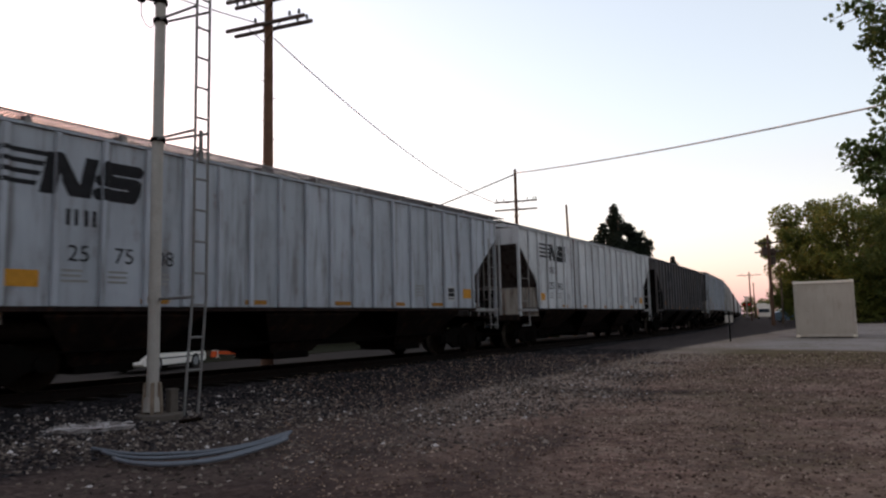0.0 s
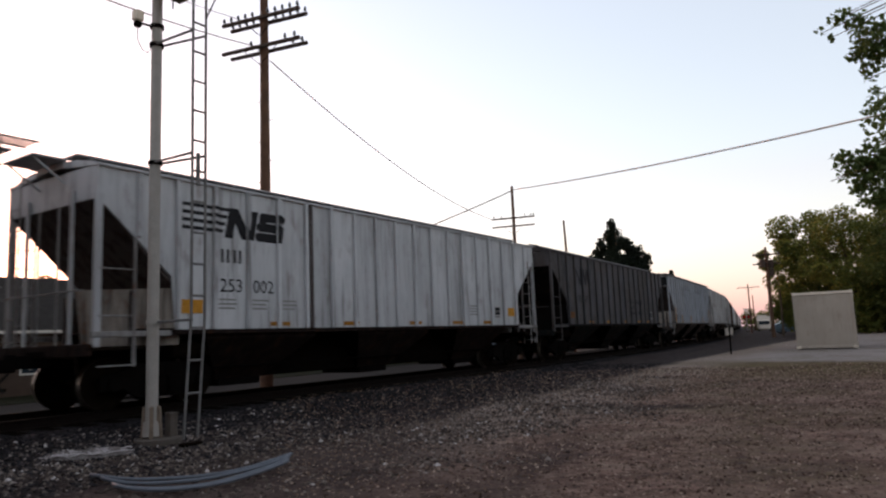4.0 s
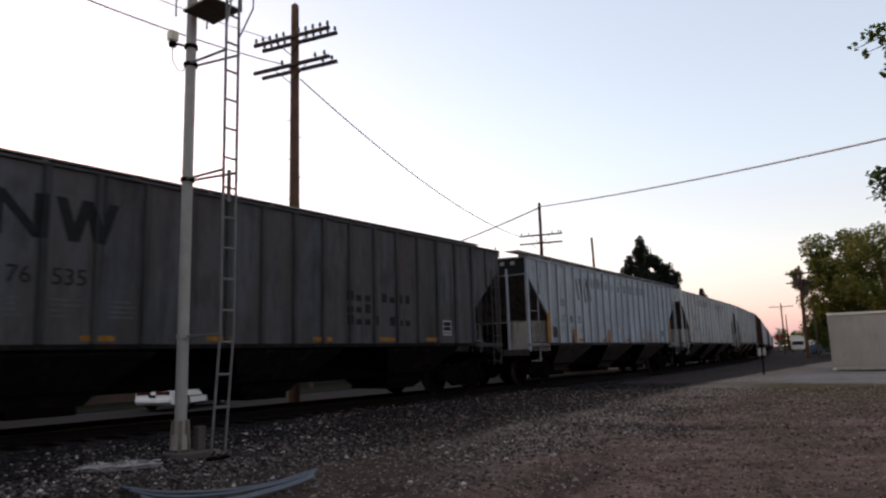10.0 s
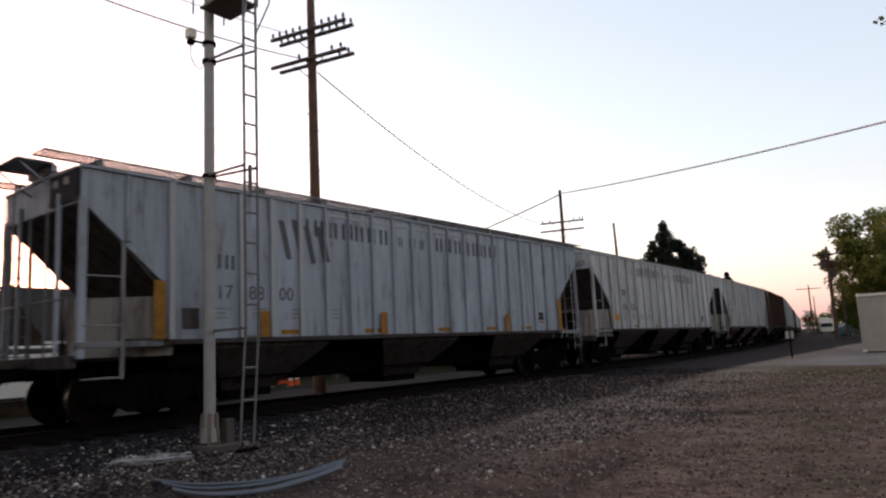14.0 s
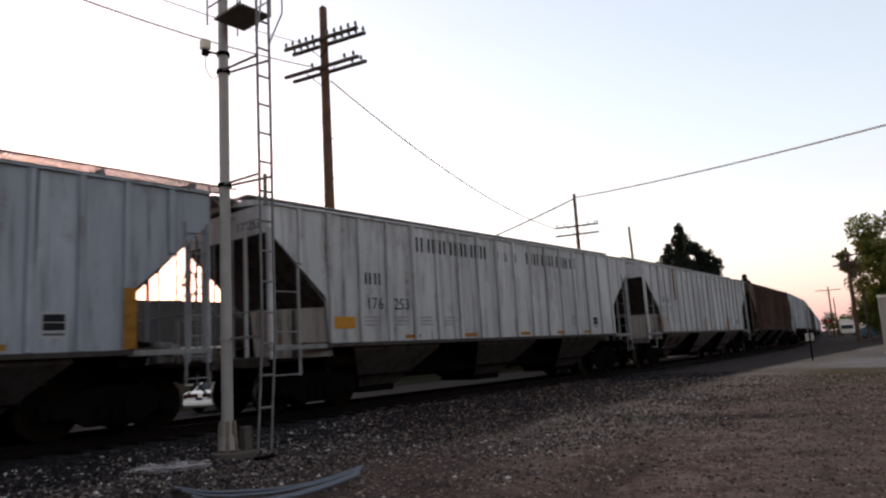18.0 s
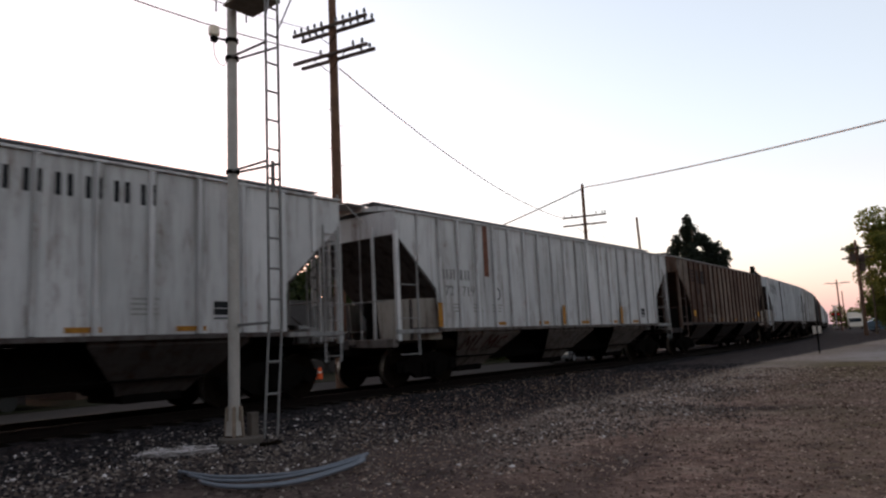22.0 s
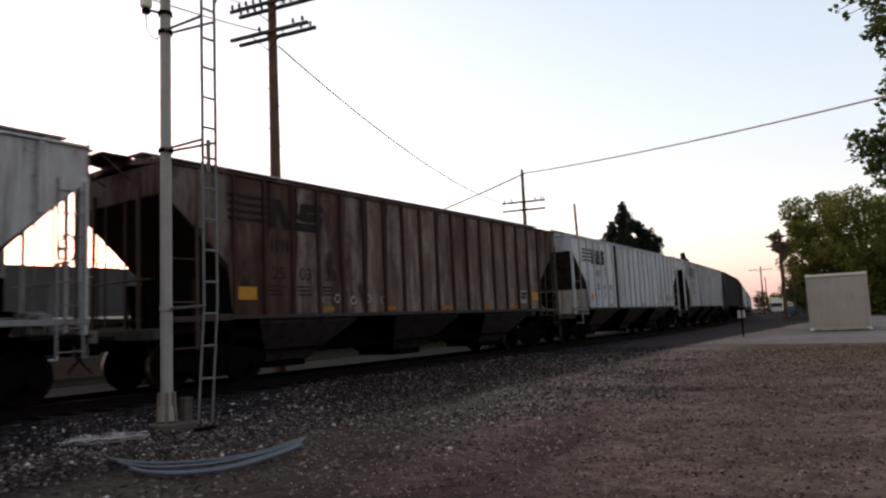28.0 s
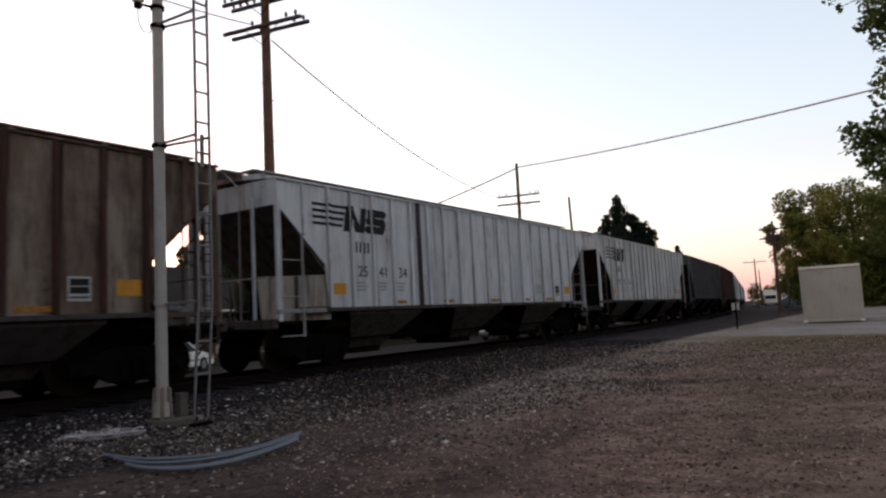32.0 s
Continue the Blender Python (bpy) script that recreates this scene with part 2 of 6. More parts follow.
def leaf_material(name, a, b_):
    m, t, b = nodes_of(name, 0.6)
    g = t.nodes.new("ShaderNodeNewGeometry")
    c = ramp_of(t, g.outputs["Random Per Island"], ((0.0, a), (1.0, b_)))
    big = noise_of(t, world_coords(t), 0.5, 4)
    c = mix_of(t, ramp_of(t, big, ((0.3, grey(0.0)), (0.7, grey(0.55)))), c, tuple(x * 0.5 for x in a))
    t.links.new(c, b.inputs["Base Color"])
    tr = t.nodes.new("ShaderNodeBsdfTranslucent")
    t.links.new(c, tr.inputs["Color"])
    mx = t.nodes.new("ShaderNodeMixShader")
    mx.inputs[0].default_value = 0.45
    t.links.new(b.outputs["BSDF"], mx.inputs[1])
    t.links.new(tr.outputs["BSDF"], mx.inputs[2])
    t.links.new(mx.outputs[0], t.nodes["Material Output"].inputs["Surface"])
    return m


LEAF = leaf_material("maple_leaf", (0.065, 0.10, 0.026), (0.12, 0.165, 0.05))
LEAF_FAR = leaf_material("summer_foliage", (0.085, 0.115, 0.022), (0.215, 0.205, 0.045))
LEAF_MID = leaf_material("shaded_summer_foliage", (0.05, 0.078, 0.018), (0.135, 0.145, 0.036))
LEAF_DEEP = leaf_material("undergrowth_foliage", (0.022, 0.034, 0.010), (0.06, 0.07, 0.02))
LEAF_DARK = leaf_material("dark_conifer_foliage", (0.012, 0.018, 0.012), (0.03, 0.04, 0.022))

# ---- the track's plan: straight, a left-hand curve, straight again ----
TH0 = radians(34.1)
TRACK_OFF, CURVE_A, CURVE_B, CURVE_R = -12.7, 15.0, 85.0, 378.0
RAIL_Z = 0.58
D0 = Vector((math.sin(TH0), math.cos(TH0)))
N0 = Vector((math.cos(TH0), -math.sin(TH0)))
CURVE_MID = D0 * CURVE_A + N0 * (TRACK_OFF - CURVE_R)
SPEED = 3.73


def track(s, u=0.0):
    """The place on the track at s metres along it, u metres towards the lot, and the heading."""
    if s <= CURVE_A:
        p, th = D0 * s + N0 * TRACK_OFF, TH0
    else:
        th = TH0 - (min(s, CURVE_B) - CURVE_A) / CURVE_R
        p = CURVE_MID + CURVE_R * Vector((math.cos(th), -math.sin(th)))
        if s > CURVE_B:
            p = p + (s - CURVE_B) * Vector((math.sin(th), math.cos(th)))
    return p + u * Vector((math.cos(th), -math.sin(th))), th


def su(x, y):
    """s and u of a place."""
    p = Vector((x, y))
    s, u = p.dot(D0), p.dot(N0) - TRACK_OFF
    if s <= CURVE_A:
        return s, u
    q = p - CURVE_MID
    a = TH0 - math.atan2(-q.y, q.x)
    if a * CURVE_R <= CURVE_B - CURVE_A:
        return CURVE_A + a * CURVE_R, q.length - CURVE_R
    e, th = track(CURVE_B)
    w = p - e
    return CURVE_B + w.dot(Vector((math.sin(th), math.cos(th)))), w.dot(Vector((math.cos(th), -math.sin(th))))


def smooth(x):
    x = max(0.0, min(1.0, x))
    return x * x * (3 - 2 * x)


def land(s, u):
    """The height of the bare ground beside the track."""
    if u < 0:
        return 0.22 + 0.16 * smooth((s - 5) / 45) - 0.60 * max(0.0, min(1.0, (-u - 3.9) / 3.5))
    rise = 0.06 + 0.36 * smooth((s - 6) / 28)
    bank = 0.17 + 0.20 * smooth((s - 6) / 28)
    return rise + (bank - rise) * smooth((8.5 - u) / 6.0)


def ground_z(x, y):
    s, u = su(x, y)
    r = math.hypot(x, y)
    z = land(s, u)
    z += 0.035 * noise.noise((x * 0.35, y * 0.35, 0)) * smooth((60 - r) / 40) + 0.012 * noise.noise((x * 1.7, y * 1.7, 3)) * smooth((25 - r) / 10)
    return z


# ---- building helpers ----
def part(name, bm, material, parent=None, label="", smooth_faces=False):
    """Links a bmesh (or a ready mesh) as one mesh object under a thing or a part."""
    if isinstance(bm, bmesh.types.BMesh):
        me = bpy.data.meshes.new(name)
        bm.normal_update()
        bm.to_mesh(me)
        bm.free()
    else:
        me = bm
    if smooth_faces:
        for p in me.polygons:
            p.use_smooth = True
    if material is not None and not me.materials:
        me.materials.append(material)
    ob = new(name, me)
    if parent is not None:
        ob.parent = parent
    if label:
        ob["label"] = label
    return ob


def thing(name, m, label, category, group="", kind=""):
    ob = new(name)
    ob.matrix_basis = m
    return tagged(ob, label, category, group, kind)


def box(bm, x0, x1, y0, y1, z0, z1, bevel=0.0, m=None):
    r = bmesh.ops.create_cube(bm, size=1.0)
    vs = r["verts"]
    for v in vs:
        v.co = Vector(((x0 + x1) / 2 + v.co.x * (x1 - x0), (y0 + y1) / 2 + v.co.y * (y1 - y0), (z0 + z1) / 2 + v.co.z * (z1 - z0)))
    if m is not None:
        for v in vs:
            v.co = m @ v.co
    if bevel > 0:
        es = list({e for v in vs for e in v.link_edges})
        bmesh.ops.bevel(bm, geom=es, offset=bevel, segments=1, affect="EDGES", profile=0.5)
    return bm


def boxed(*a, **k):
    return box(bmesh.new(), *a, **k)


def rod(bm, a, b, r, r2=None, n=8):
    a, b = Vector(a), Vector(b)
    d = b - a
    m = Matrix.Translation((a + b) / 2) @ d.to_track_quat("Z", "Y").to_matrix().to_4x4()
    bmesh.ops.create_cone(bm, cap_ends=True, segments=n, radius1=r, radius2=r if r2 is None else r2, depth=d.length, matrix=m)
    return bm


def rodded(*a, **k):
    return rod(bmesh.new(), *a, **k)


def prism(bm, outline, y0, y1):
    """A plate: an outline in x, z between two depths y."""
    f = [bm.verts.new((x, y0, z)) for x, z in outline]
    g = [bm.verts.new((x, y1, z)) for x, z in outline]
    n = len(outline)
    bm.faces.new(f)
    bm.faces.new(list(reversed(g)))
    for i in range(n):
        bm.faces.new((f[i], g[i], g[(i + 1) % n], f[(i + 1) % n]))
    bmesh.ops.recalc_face_normals(bm, faces=bm.faces[:])
    return bm


def tube(name, pts, r, material, parent=None, n=6):
    """A round bar along points."""
    bm = bmesh.new()
    rings = []
    for i, p in enumerate(pts):
        p = Vector(p)
        d = (Vector(pts[min(i + 1, len(pts) - 1)]) - Vector(pts[max(i - 1, 0)])).normalized()
        side = d.cross(Vector((0, 0, 1)))
        side = side.normalized() if side.length > 1e-4 else Vector((1, 0, 0))
        up = side.cross(d)
        rings.append([bm.verts.new(p + r * (math.cos(k * 2 * math.pi / n) * side + math.sin(k * 2 * math.pi / n) * up)) for k in range(n)])
    for a, b in zip(rings, rings[1:]):
        for k in range(n):
            bm.faces.new((a[k], a[(k + 1) % n], b[(k + 1) % n], b[k]))
    bm.faces.new(list(reversed(rings[0])))
    bm.faces.new(rings[-1])
    bmesh.ops.recalc_face_normals(bm, faces=bm.faces[:])
    return part(name, bm, material, parent, smooth_faces=True)


def flat_text(body, size):
    """Letters as a thin mesh, standing in the x, z plane, read from -y."""
    cu = bpy.data.curves.new("lettering", "FONT")
    cu.body, cu.size, cu.extrude, cu.align_x = body, size, 0.002, "CENTER"
    cu.resolution_u = 3
    ob = bpy.data.objects.new("lettering", cu)
    me = bpy.data.meshes.new_from_object(ob)
    bpy.data.objects.remove(ob)
    bpy.data.curves.remove(cu)
    me.transform(Euler((radians(90), 0, 0)).to_matrix().to_4x4())
    return me


def sight(bearing, dist, z=0.0):
    """A place by its bearing in degrees from straight ahead and its distance."""
    b = radians(bearing)
    return Vector((math.sin(b) * dist, math.cos(b) * dist, z))


# ---- ground ----
def ground_material():
    m, t, b = nodes_of("dirt_and_gravel_lot", 0.95, 0.0, 0.05)
    pos = world_coords(t)
    wob = noise_of(t, pos, 0.55, 6, 0.65)

    def along(vec, lo, hi, wave):
        """0 to 1 between two lines across the lot, with a ragged edge."""
        d = t.nodes.new("ShaderNodeVectorMath")
        d.operation = "DOT_PRODUCT"
        d.inputs[1].default_value = (vec[0], vec[1], 0)
        t.links.new(pos, d.inputs[0])
        a = t.nodes.new("ShaderNodeMath")
        a.operation = "MULTIPLY_ADD"
        t.links.new(wob, a.inputs[0])
        a.inputs[1].default_value = wave
        t.links.new(d.outputs["Value"], a.inputs[2])
        r = t.nodes.new("ShaderNodeMapRange")
        r.inputs["From Min"].default_value = lo + wave / 2
        r.inputs["From Max"].default_value = hi + wave / 2
        t.links.new(a.outputs[0], r.inputs["Value"])
        return r.outputs["Result"]

    def times(a, c):
        return mix_of(t, 1.0, a, c, "MULTIPLY")

    n1 = noise_of(t, pos, 0.42, 6, 0.6)
    n2 = noise_of(t, pos, 2.6, 9, 0.72)
    n3 = noise_of(t, pos, 26, 4, 0.7)
    vor = t.nodes.new("ShaderNodeTexVoronoi")
    vor.inputs["Scale"].default_value = 19
    t.links.new(pos, vor.inputs["Vector"])
    chips = ramp_of(t, vor.outputs["Color"], ((0.2, (0.022, 0.015, 0.013)), (0.6, (0.085, 0.060, 0.048)), (0.92, (0.25, 0.19, 0.155))))
    dirt = ramp_of(t, n2, ((0.32, (0.050, 0.025, 0.018)), (0.5, (0.138, 0.076, 0.057)), (0.66, (0.25, 0.152, 0.116))))
    n4 = noise_of(t, pos, 7.5, 6, 0.7)
    dirt = mix_of(t, ramp_of(t, n4, ((0.36, grey(0.75)), (0.52, grey(0)))), dirt, (0.034, 0.021, 0.016))
    dirt = mix_of(t, ramp_of(t, n4, ((0.52, grey(0)), (0.66, grey(0.7)))), dirt, (0.25, 0.175, 0.128))
    dirt = mix_of(t, ramp_of(t, n3, ((0.45, grey(0)), (0.8, grey(0.6)))), dirt, (0.20, 0.15, 0.12))
    dirt = mix_of(t, ramp_of(t, n3, ((0.25, grey(0.6)), (0.42, grey(0)))), dirt, (0.028, 0.019, 0.016))
    # darker strips where wheels run and water stands
    strips = t.nodes.new("ShaderNodeMapping")
    strips.inputs["Rotation"].default_value = (0, 0, radians(-38))
    strips.inputs["Scale"].default_value = (0.3, 0.75, 1)
    t.links.new(pos, strips.inputs["Vector"])
    wet = noise_of(t, strips.outputs["Vector"], 0.8, 6, 0.6)
    dirt = mix_of(t, ramp_of(t, wet, ((0.58, grey(0)), (0.70, grey(0.55)))), dirt, (0.034, 0.026, 0.025))
    strips = t.nodes.new("ShaderNodeMapping")
    strips.inputs["Rotation"].default_value = (0, 0, radians(-52))
    strips.inputs["Scale"].default_value = (0.55, 1.15, 1)
    t.links.new(pos, strips.inputs["Vector"])
    dry = noise_of(t, strips.outputs["Vector"], 0.9, 7, 0.65)
    dirt = mix_of(t, ramp_of(t, dry, ((0.50, grey(0)), (0.64, grey(0.6)))), dirt, (0.225, 0.155, 0.118))
    dirt = mix_of(t, ramp_of(t, dry, ((0.34, grey(0.55)), (0.46, grey(0)))), dirt, (0.05, 0.034, 0.028))
    worn = ramp_of(t, n1, ((0.45, grey(0)), (0.62, grey(0.5))))
    c = mix_of(t, worn, dirt, mix_of(t, 0.6, dirt, chips))
    # olive tufts before the paved apron
    far = (0.755, 0.656)
    g = times(along(far, 17.5, 21.0, 2.5), along(far, 25.0, 23.6, 1.0))
    tuft = ramp_of(t, n2, ((0.35, (0.050, 0.034, 0.016)), (0.65, (0.14, 0.102, 0.05))))
    c = mix_of(t, times(g, grey(0.92)), c, tuft)
    slab = ramp_of(t, n2, ((0.3, (0.17, 0.142, 0.126)), (0.7, (0.275, 0.236, 0.214))))
    c = mix_of(t, along(far, 23.9, 24.9, 1.2), c, slab)
    # pale stony fringe, then the dark cinder shoulder beside the track
    fringe = times(along(N0, TRACK_OFF + 4.9, TRACK_OFF + 5.3, 1.2), along(N0, TRACK_OFF + 8.2, TRACK_OFF + 6.2, 1.8))
    pale = mix_of(t, 0.55, chips, ramp_of(t, n4, ((0.35, (0.13, 0.095, 0.075)), (0.6, (0.42, 0.325, 0.265)))))
    c = mix_of(t, times(fringe, grey(0.95)), c, pale)
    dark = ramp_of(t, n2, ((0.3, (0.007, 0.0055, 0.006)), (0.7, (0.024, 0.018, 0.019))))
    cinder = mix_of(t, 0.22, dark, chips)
    # the cinders spread wider beside the mast, and two wheel ruts
    spill = mix_of(t, 0.24, mix_of(t, 0.5, dark, (0.020, 0.011, 0.012)), mix_of(t, 0.5, dirt, chips))
    c = mix_of(t, times(along((1.0, -0.08), 0.1, -1.7, 2.0), grey(0.88)), c, spill)
    rut = times(times(along((0.9, -0.43), -3.5, -2.8, 1.0), along((0.9, -0.43), -2.0, -2.6, 1.0)), along((0.0, 1.0), 11.5, 9.5, 1.5))
    c = mix_of(t, times(rut, grey(0.5)), c, dark)
    rut = times(times(along((0.22, 0.97), 13.5, 13.9, 0.6), along((0.22, 0.97), 14.7, 14.3, 0.6)), times(along((1.0, 0.0), 1.6, 2.6, 0.8), along((1.0, 0.0), 6.2, 4.6, 0.8)))
    c = mix_of(t, times(rut, grey(0.75)), c, dark)
    weed = times(ramp_of(t, n1, ((0.44, grey(0)), (0.6, grey(1)))), ramp_of(t, n4, ((0.42, grey(0)), (0.6, grey(0.7)))))
    c = mix_of(t, times(weed, along((1.0, 0.0), 1.0, 5.0, 2.0)), c, (0.085, 0.066, 0.028))
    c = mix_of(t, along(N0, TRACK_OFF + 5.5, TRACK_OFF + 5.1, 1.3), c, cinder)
    t.links.new(c, b.inputs["Base Color"])
    bump_of(t, b, mix_of(t, 0.5, n3, vor.outputs["Distance"]), 0.7, 0.03)
    return m


def build_ground():
    radii = [0.0] + [1.2 * 1.06 ** k for k in range(140)]
    radii = [r for r in radii if r < 3500] + [4000.0]
    turns = 288
    verts = [(0, 0, ground_z(0, 0))]
    for r in radii[1:]:
        for k in range(turns):
            a = 2 * math.pi * k / turns
            x, y = r * math.sin(a), r * math.cos(a)
            verts.append((x, y, ground_z(x, y) if r < 400 else 0.35))
    faces = [(0, 1 + (k + 1) % turns, 1 + k) for k in range(turns)]
    for i in range(len(radii) - 2):
        a0, b0 = 1 + i * turns, 1 + (i + 1) * turns
        faces += [(a0 + k, a0 + (k + 1) % turns, b0 + (k + 1) % turns, b0 + k) for k in range(turns)]
    me = bpy.data.meshes.new("ground")
    me.from_pydata(verts, [], faces)
    ob = part("ground", me, ground_material(), smooth_faces=True)
    return tagged(ob, "packed brown dirt and gravel lot with pale worn patches", "ground", kind="structure")


def ballast_material():
    m, t, b = nodes_of("grey_ballast", 0.95, 0.0, 0.05)
    pos = world_coords(t)
    v = t.nodes.new("ShaderNodeTexVoronoi")
    v.inputs["Scale"].default_value = 16
    t.links.new(pos, v.inputs["Vector"])
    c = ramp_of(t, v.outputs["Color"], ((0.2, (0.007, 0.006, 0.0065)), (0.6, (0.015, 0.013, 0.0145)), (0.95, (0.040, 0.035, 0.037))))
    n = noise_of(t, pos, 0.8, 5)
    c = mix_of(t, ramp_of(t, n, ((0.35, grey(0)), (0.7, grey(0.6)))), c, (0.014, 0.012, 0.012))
    t.links.new(c, b.inputs["Base Color"])
    bump_of(t, b, v.outputs["Distance"], 0.9, 0.05)
    return m


def build_track():
    # ballast bed with shoulders
    prof = ((-4.6, -0.25), (-3.4, -0.02), (-1.75, 0.385), (-1.3, 0.40), (0, 0.385), (1.3, 0.40), (1.75, 0.385), (2.3, 0.28), (3.4, 0.0), (4.4, -0.3))
    ss = [-60 + 0.5 * k for k in range(260)] + [70 + 4 * k for k in range(95)]
    verts, faces = [], []
    for s in ss:
        for u, z in prof:
            p, th = track(s, u)
            z2 = z if abs(u) < 2.6 else z + land(s, u)
            j = 0.03 * noise.noise((s * 1.3, u * 1.3, 7))
            verts.append((p.x, p.y, z2 + j))
    w = len(prof)
    for i in range(len(ss) - 1):
        faces += [(i * w + k, i * w + k + 1, (i + 1) * w + k + 1, (i + 1) * w + k) for k in range(w - 1)]
    me = bpy.data.meshes.new("ballast_bed")
    me.from_pydata(verts, [], faces)
    bm = bmesh.new()
    bm.from_mesh(me)
    bmesh.ops.recalc_face_normals(bm, faces=bm.faces[:])
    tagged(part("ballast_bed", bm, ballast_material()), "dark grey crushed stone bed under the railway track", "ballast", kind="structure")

    # rails
    rail_prof = ((-0.07, 0), (-0.07, 0.012), (-0.012, 0.035), (-0.012, 0.13), (-0.036, 0.14), (-0.036, 0.165), (-0.025, 0.17),
                 (0.025, 0.17), (0.036, 0.165), (0.036, 0.14), (0.012, 0.13), (0.012, 0.035), (0.07, 0.012), (0.07, 0))
    rail_s = [-60, -30, 0, 15] + [15 + 2.5 * k for k in range(1, 29)] + [150, 260, 440]
    root = thing("railway_track", Matrix(), "single railway track of worn steel rails on dark timber ties", "track", kind="structure")
    for side in (0.7525, -0.7525):
        verts, faces = [], []
        for s in rail_s:
            for y, z in rail_prof:
                p, th = track(s, side + y)
                verts.append((p.x, p.y, RAIL_Z - 0.17 + z))
        w = len(rail_prof)
        for i in range(len(rail_s) - 1):
            faces += [(i * w + k, i * w + (k + 1) % w, (i + 1) * w + (k + 1) % w, (i + 1) * w + k) for k in range(w)]
        me = bpy.data.meshes.new("rail")
        me.from_pydata(verts, [], faces)
        part("rail", me, STEEL_RAIL, root)
    tie_mesh = part("tie", boxed(-0.115, 0.115, -1.3, 1.3, -0.16, 0.0, 0.012), TIE, root)
    first = True
    far = bmesh.new()
    for k in range(-24, 300):
        s = k * 0.53
        p, th = track(s)
        m = Matrix.Translation((p.x, p.y, RAIL_Z - 0.172)) @ pose(0, 0, 0, 0, 0, 90 - math.degrees(th) + random.uniform(-1, 1))
        if -14 < s < 45:
            if first:
                tie_mesh.matrix_basis = m
                first = False
            else:
                o = new("tie", tie_mesh.data)
                o.parent, o.matrix_basis = root, m
        else:
            box(far, -0.115, 0.115, -1.3, 1.3, -0.16, 0.0, 0, m)
    o = part("tie", far, TIE, root)
    tagged(o, kind="stuff")


def sky_blocking_wall():
    """Plain unseen walls behind and right of the camera, added to block low sky light."""
    m = plain("dull_brown_blocker", (0.16, 0.115, 0.09), 0.95, 0.0, 0.3, 1.5, 0.3, 0.05)
    for name, x0, x1, y0, y1 in (("wall_south", -30.0, 42.0, -18.4, -18.0), ("wall_east", 42.0, 42.4, -18.4, 50.0)):
        tagged(part(name, boxed(x0, x1, y0, y1, -0.3, 9.5), m), "plain unseen wall added to block low sky light", "wall", kind="structure")


build_ground()
build_track()
sky_blocking_wall()


# ---- the train: covered hopper wagons ----
SHARED = {}


def shared(key, make):
    """Mesh data made once and used by alike pieces."""
    if key not in SHARED:
        bm = make()
        me = bpy.data.meshes.new(key[0])
        bm.normal_update()
        bm.to_mesh(me)
        bm.free()
        SHARED[key] = me
    return SHARED[key]


def piece(name, key, make, material, parent, m=None, label=""):
    k = (name, *key, material.name)
    me = shared(k, make)
    if not me.materials:
        me.materials.append(material)
    o = new(name, me)
    o.parent = parent
    if m is not None:
        o.matrix_basis = m
    if label:
        o["label"] = label
    return o


def wheelset_mesh():
    bm = bmesh.new()
    rod(bm, (0, -1.0, 0), (0, 1.0, 0), 0.08, n=10)
    for y in (-0.7525, 0.7525):
        sgn = 1 if y > 0 else -1
        for a, b, r in ((y - 0.065 * sgn, y + 0.06 * sgn, 0.455), (y - 0.095 * sgn, y - 0.06 * sgn, 0.485)):
            rod(bm, (0, a, 0), (0, b, 0), r, n=24)
        rod(bm, (0, y + 0.05 * sgn, 0), (0, y + 0.075 * sgn, 0), 0.15, n=12)
        for k in range(4):
            a = k * math.pi / 2
            c = Vector((math.cos(a) * 0.27, y + 0.065 * sgn, math.sin(a) * 0.27))
            rod(bm, c, c + Vector((0, 0.012 * sgn, 0)), 0.06, n=8)
    bm.normal_update()
    for f in bm.faces:
        c = f.calc_center_median()
        if abs(f.normal.y) < 0.3 and 0.44 < math.hypot(c.x, c.z) < 0.47:
            f.material_index = 1
    return bm


def side_frame_mesh():
    bm = bmesh.new()
    out = ((-1.12, 0.34), (-1.14, 0.58), (-0.75, 0.66), (-0.42, 0.80), (0.42, 0.80), (0.75, 0.66), (1.14, 0.58), (1.12, 0.34),
           (0.72, 0.36), (0.42, 0.18), (-0.42, 0.18), (-0.72, 0.36))
    prism(bm, out, -0.07, 0.07)
    for x in (-0.89, 0.89):
        rod(bm, (x, -0.13, 0.455), (x, 0.13, 0.455), 0.13, n=12)
    for k in (-0.22, 0, 0.22):
        rod(bm, (k, -0.1, 0.26), (k, -0.1, 0.55), 0.075, n=8)
    return bm


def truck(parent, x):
    t = piece("truck", (), lambda: boxed(-0.2, 0.2, -1.1, 1.1, 0.42, 0.72, 0.03), STEEL_DARK, parent, pose(x, 0, 0), "near-black cast steel two-axle truck")
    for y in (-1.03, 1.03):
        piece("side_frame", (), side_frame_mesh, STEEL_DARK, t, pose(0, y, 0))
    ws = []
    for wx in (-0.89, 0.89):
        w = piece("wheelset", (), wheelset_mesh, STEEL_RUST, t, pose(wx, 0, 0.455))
        if len(w.data.materials) < 2:
            w.data.materials.append(TREAD)
        ws.append(w)
    return ws


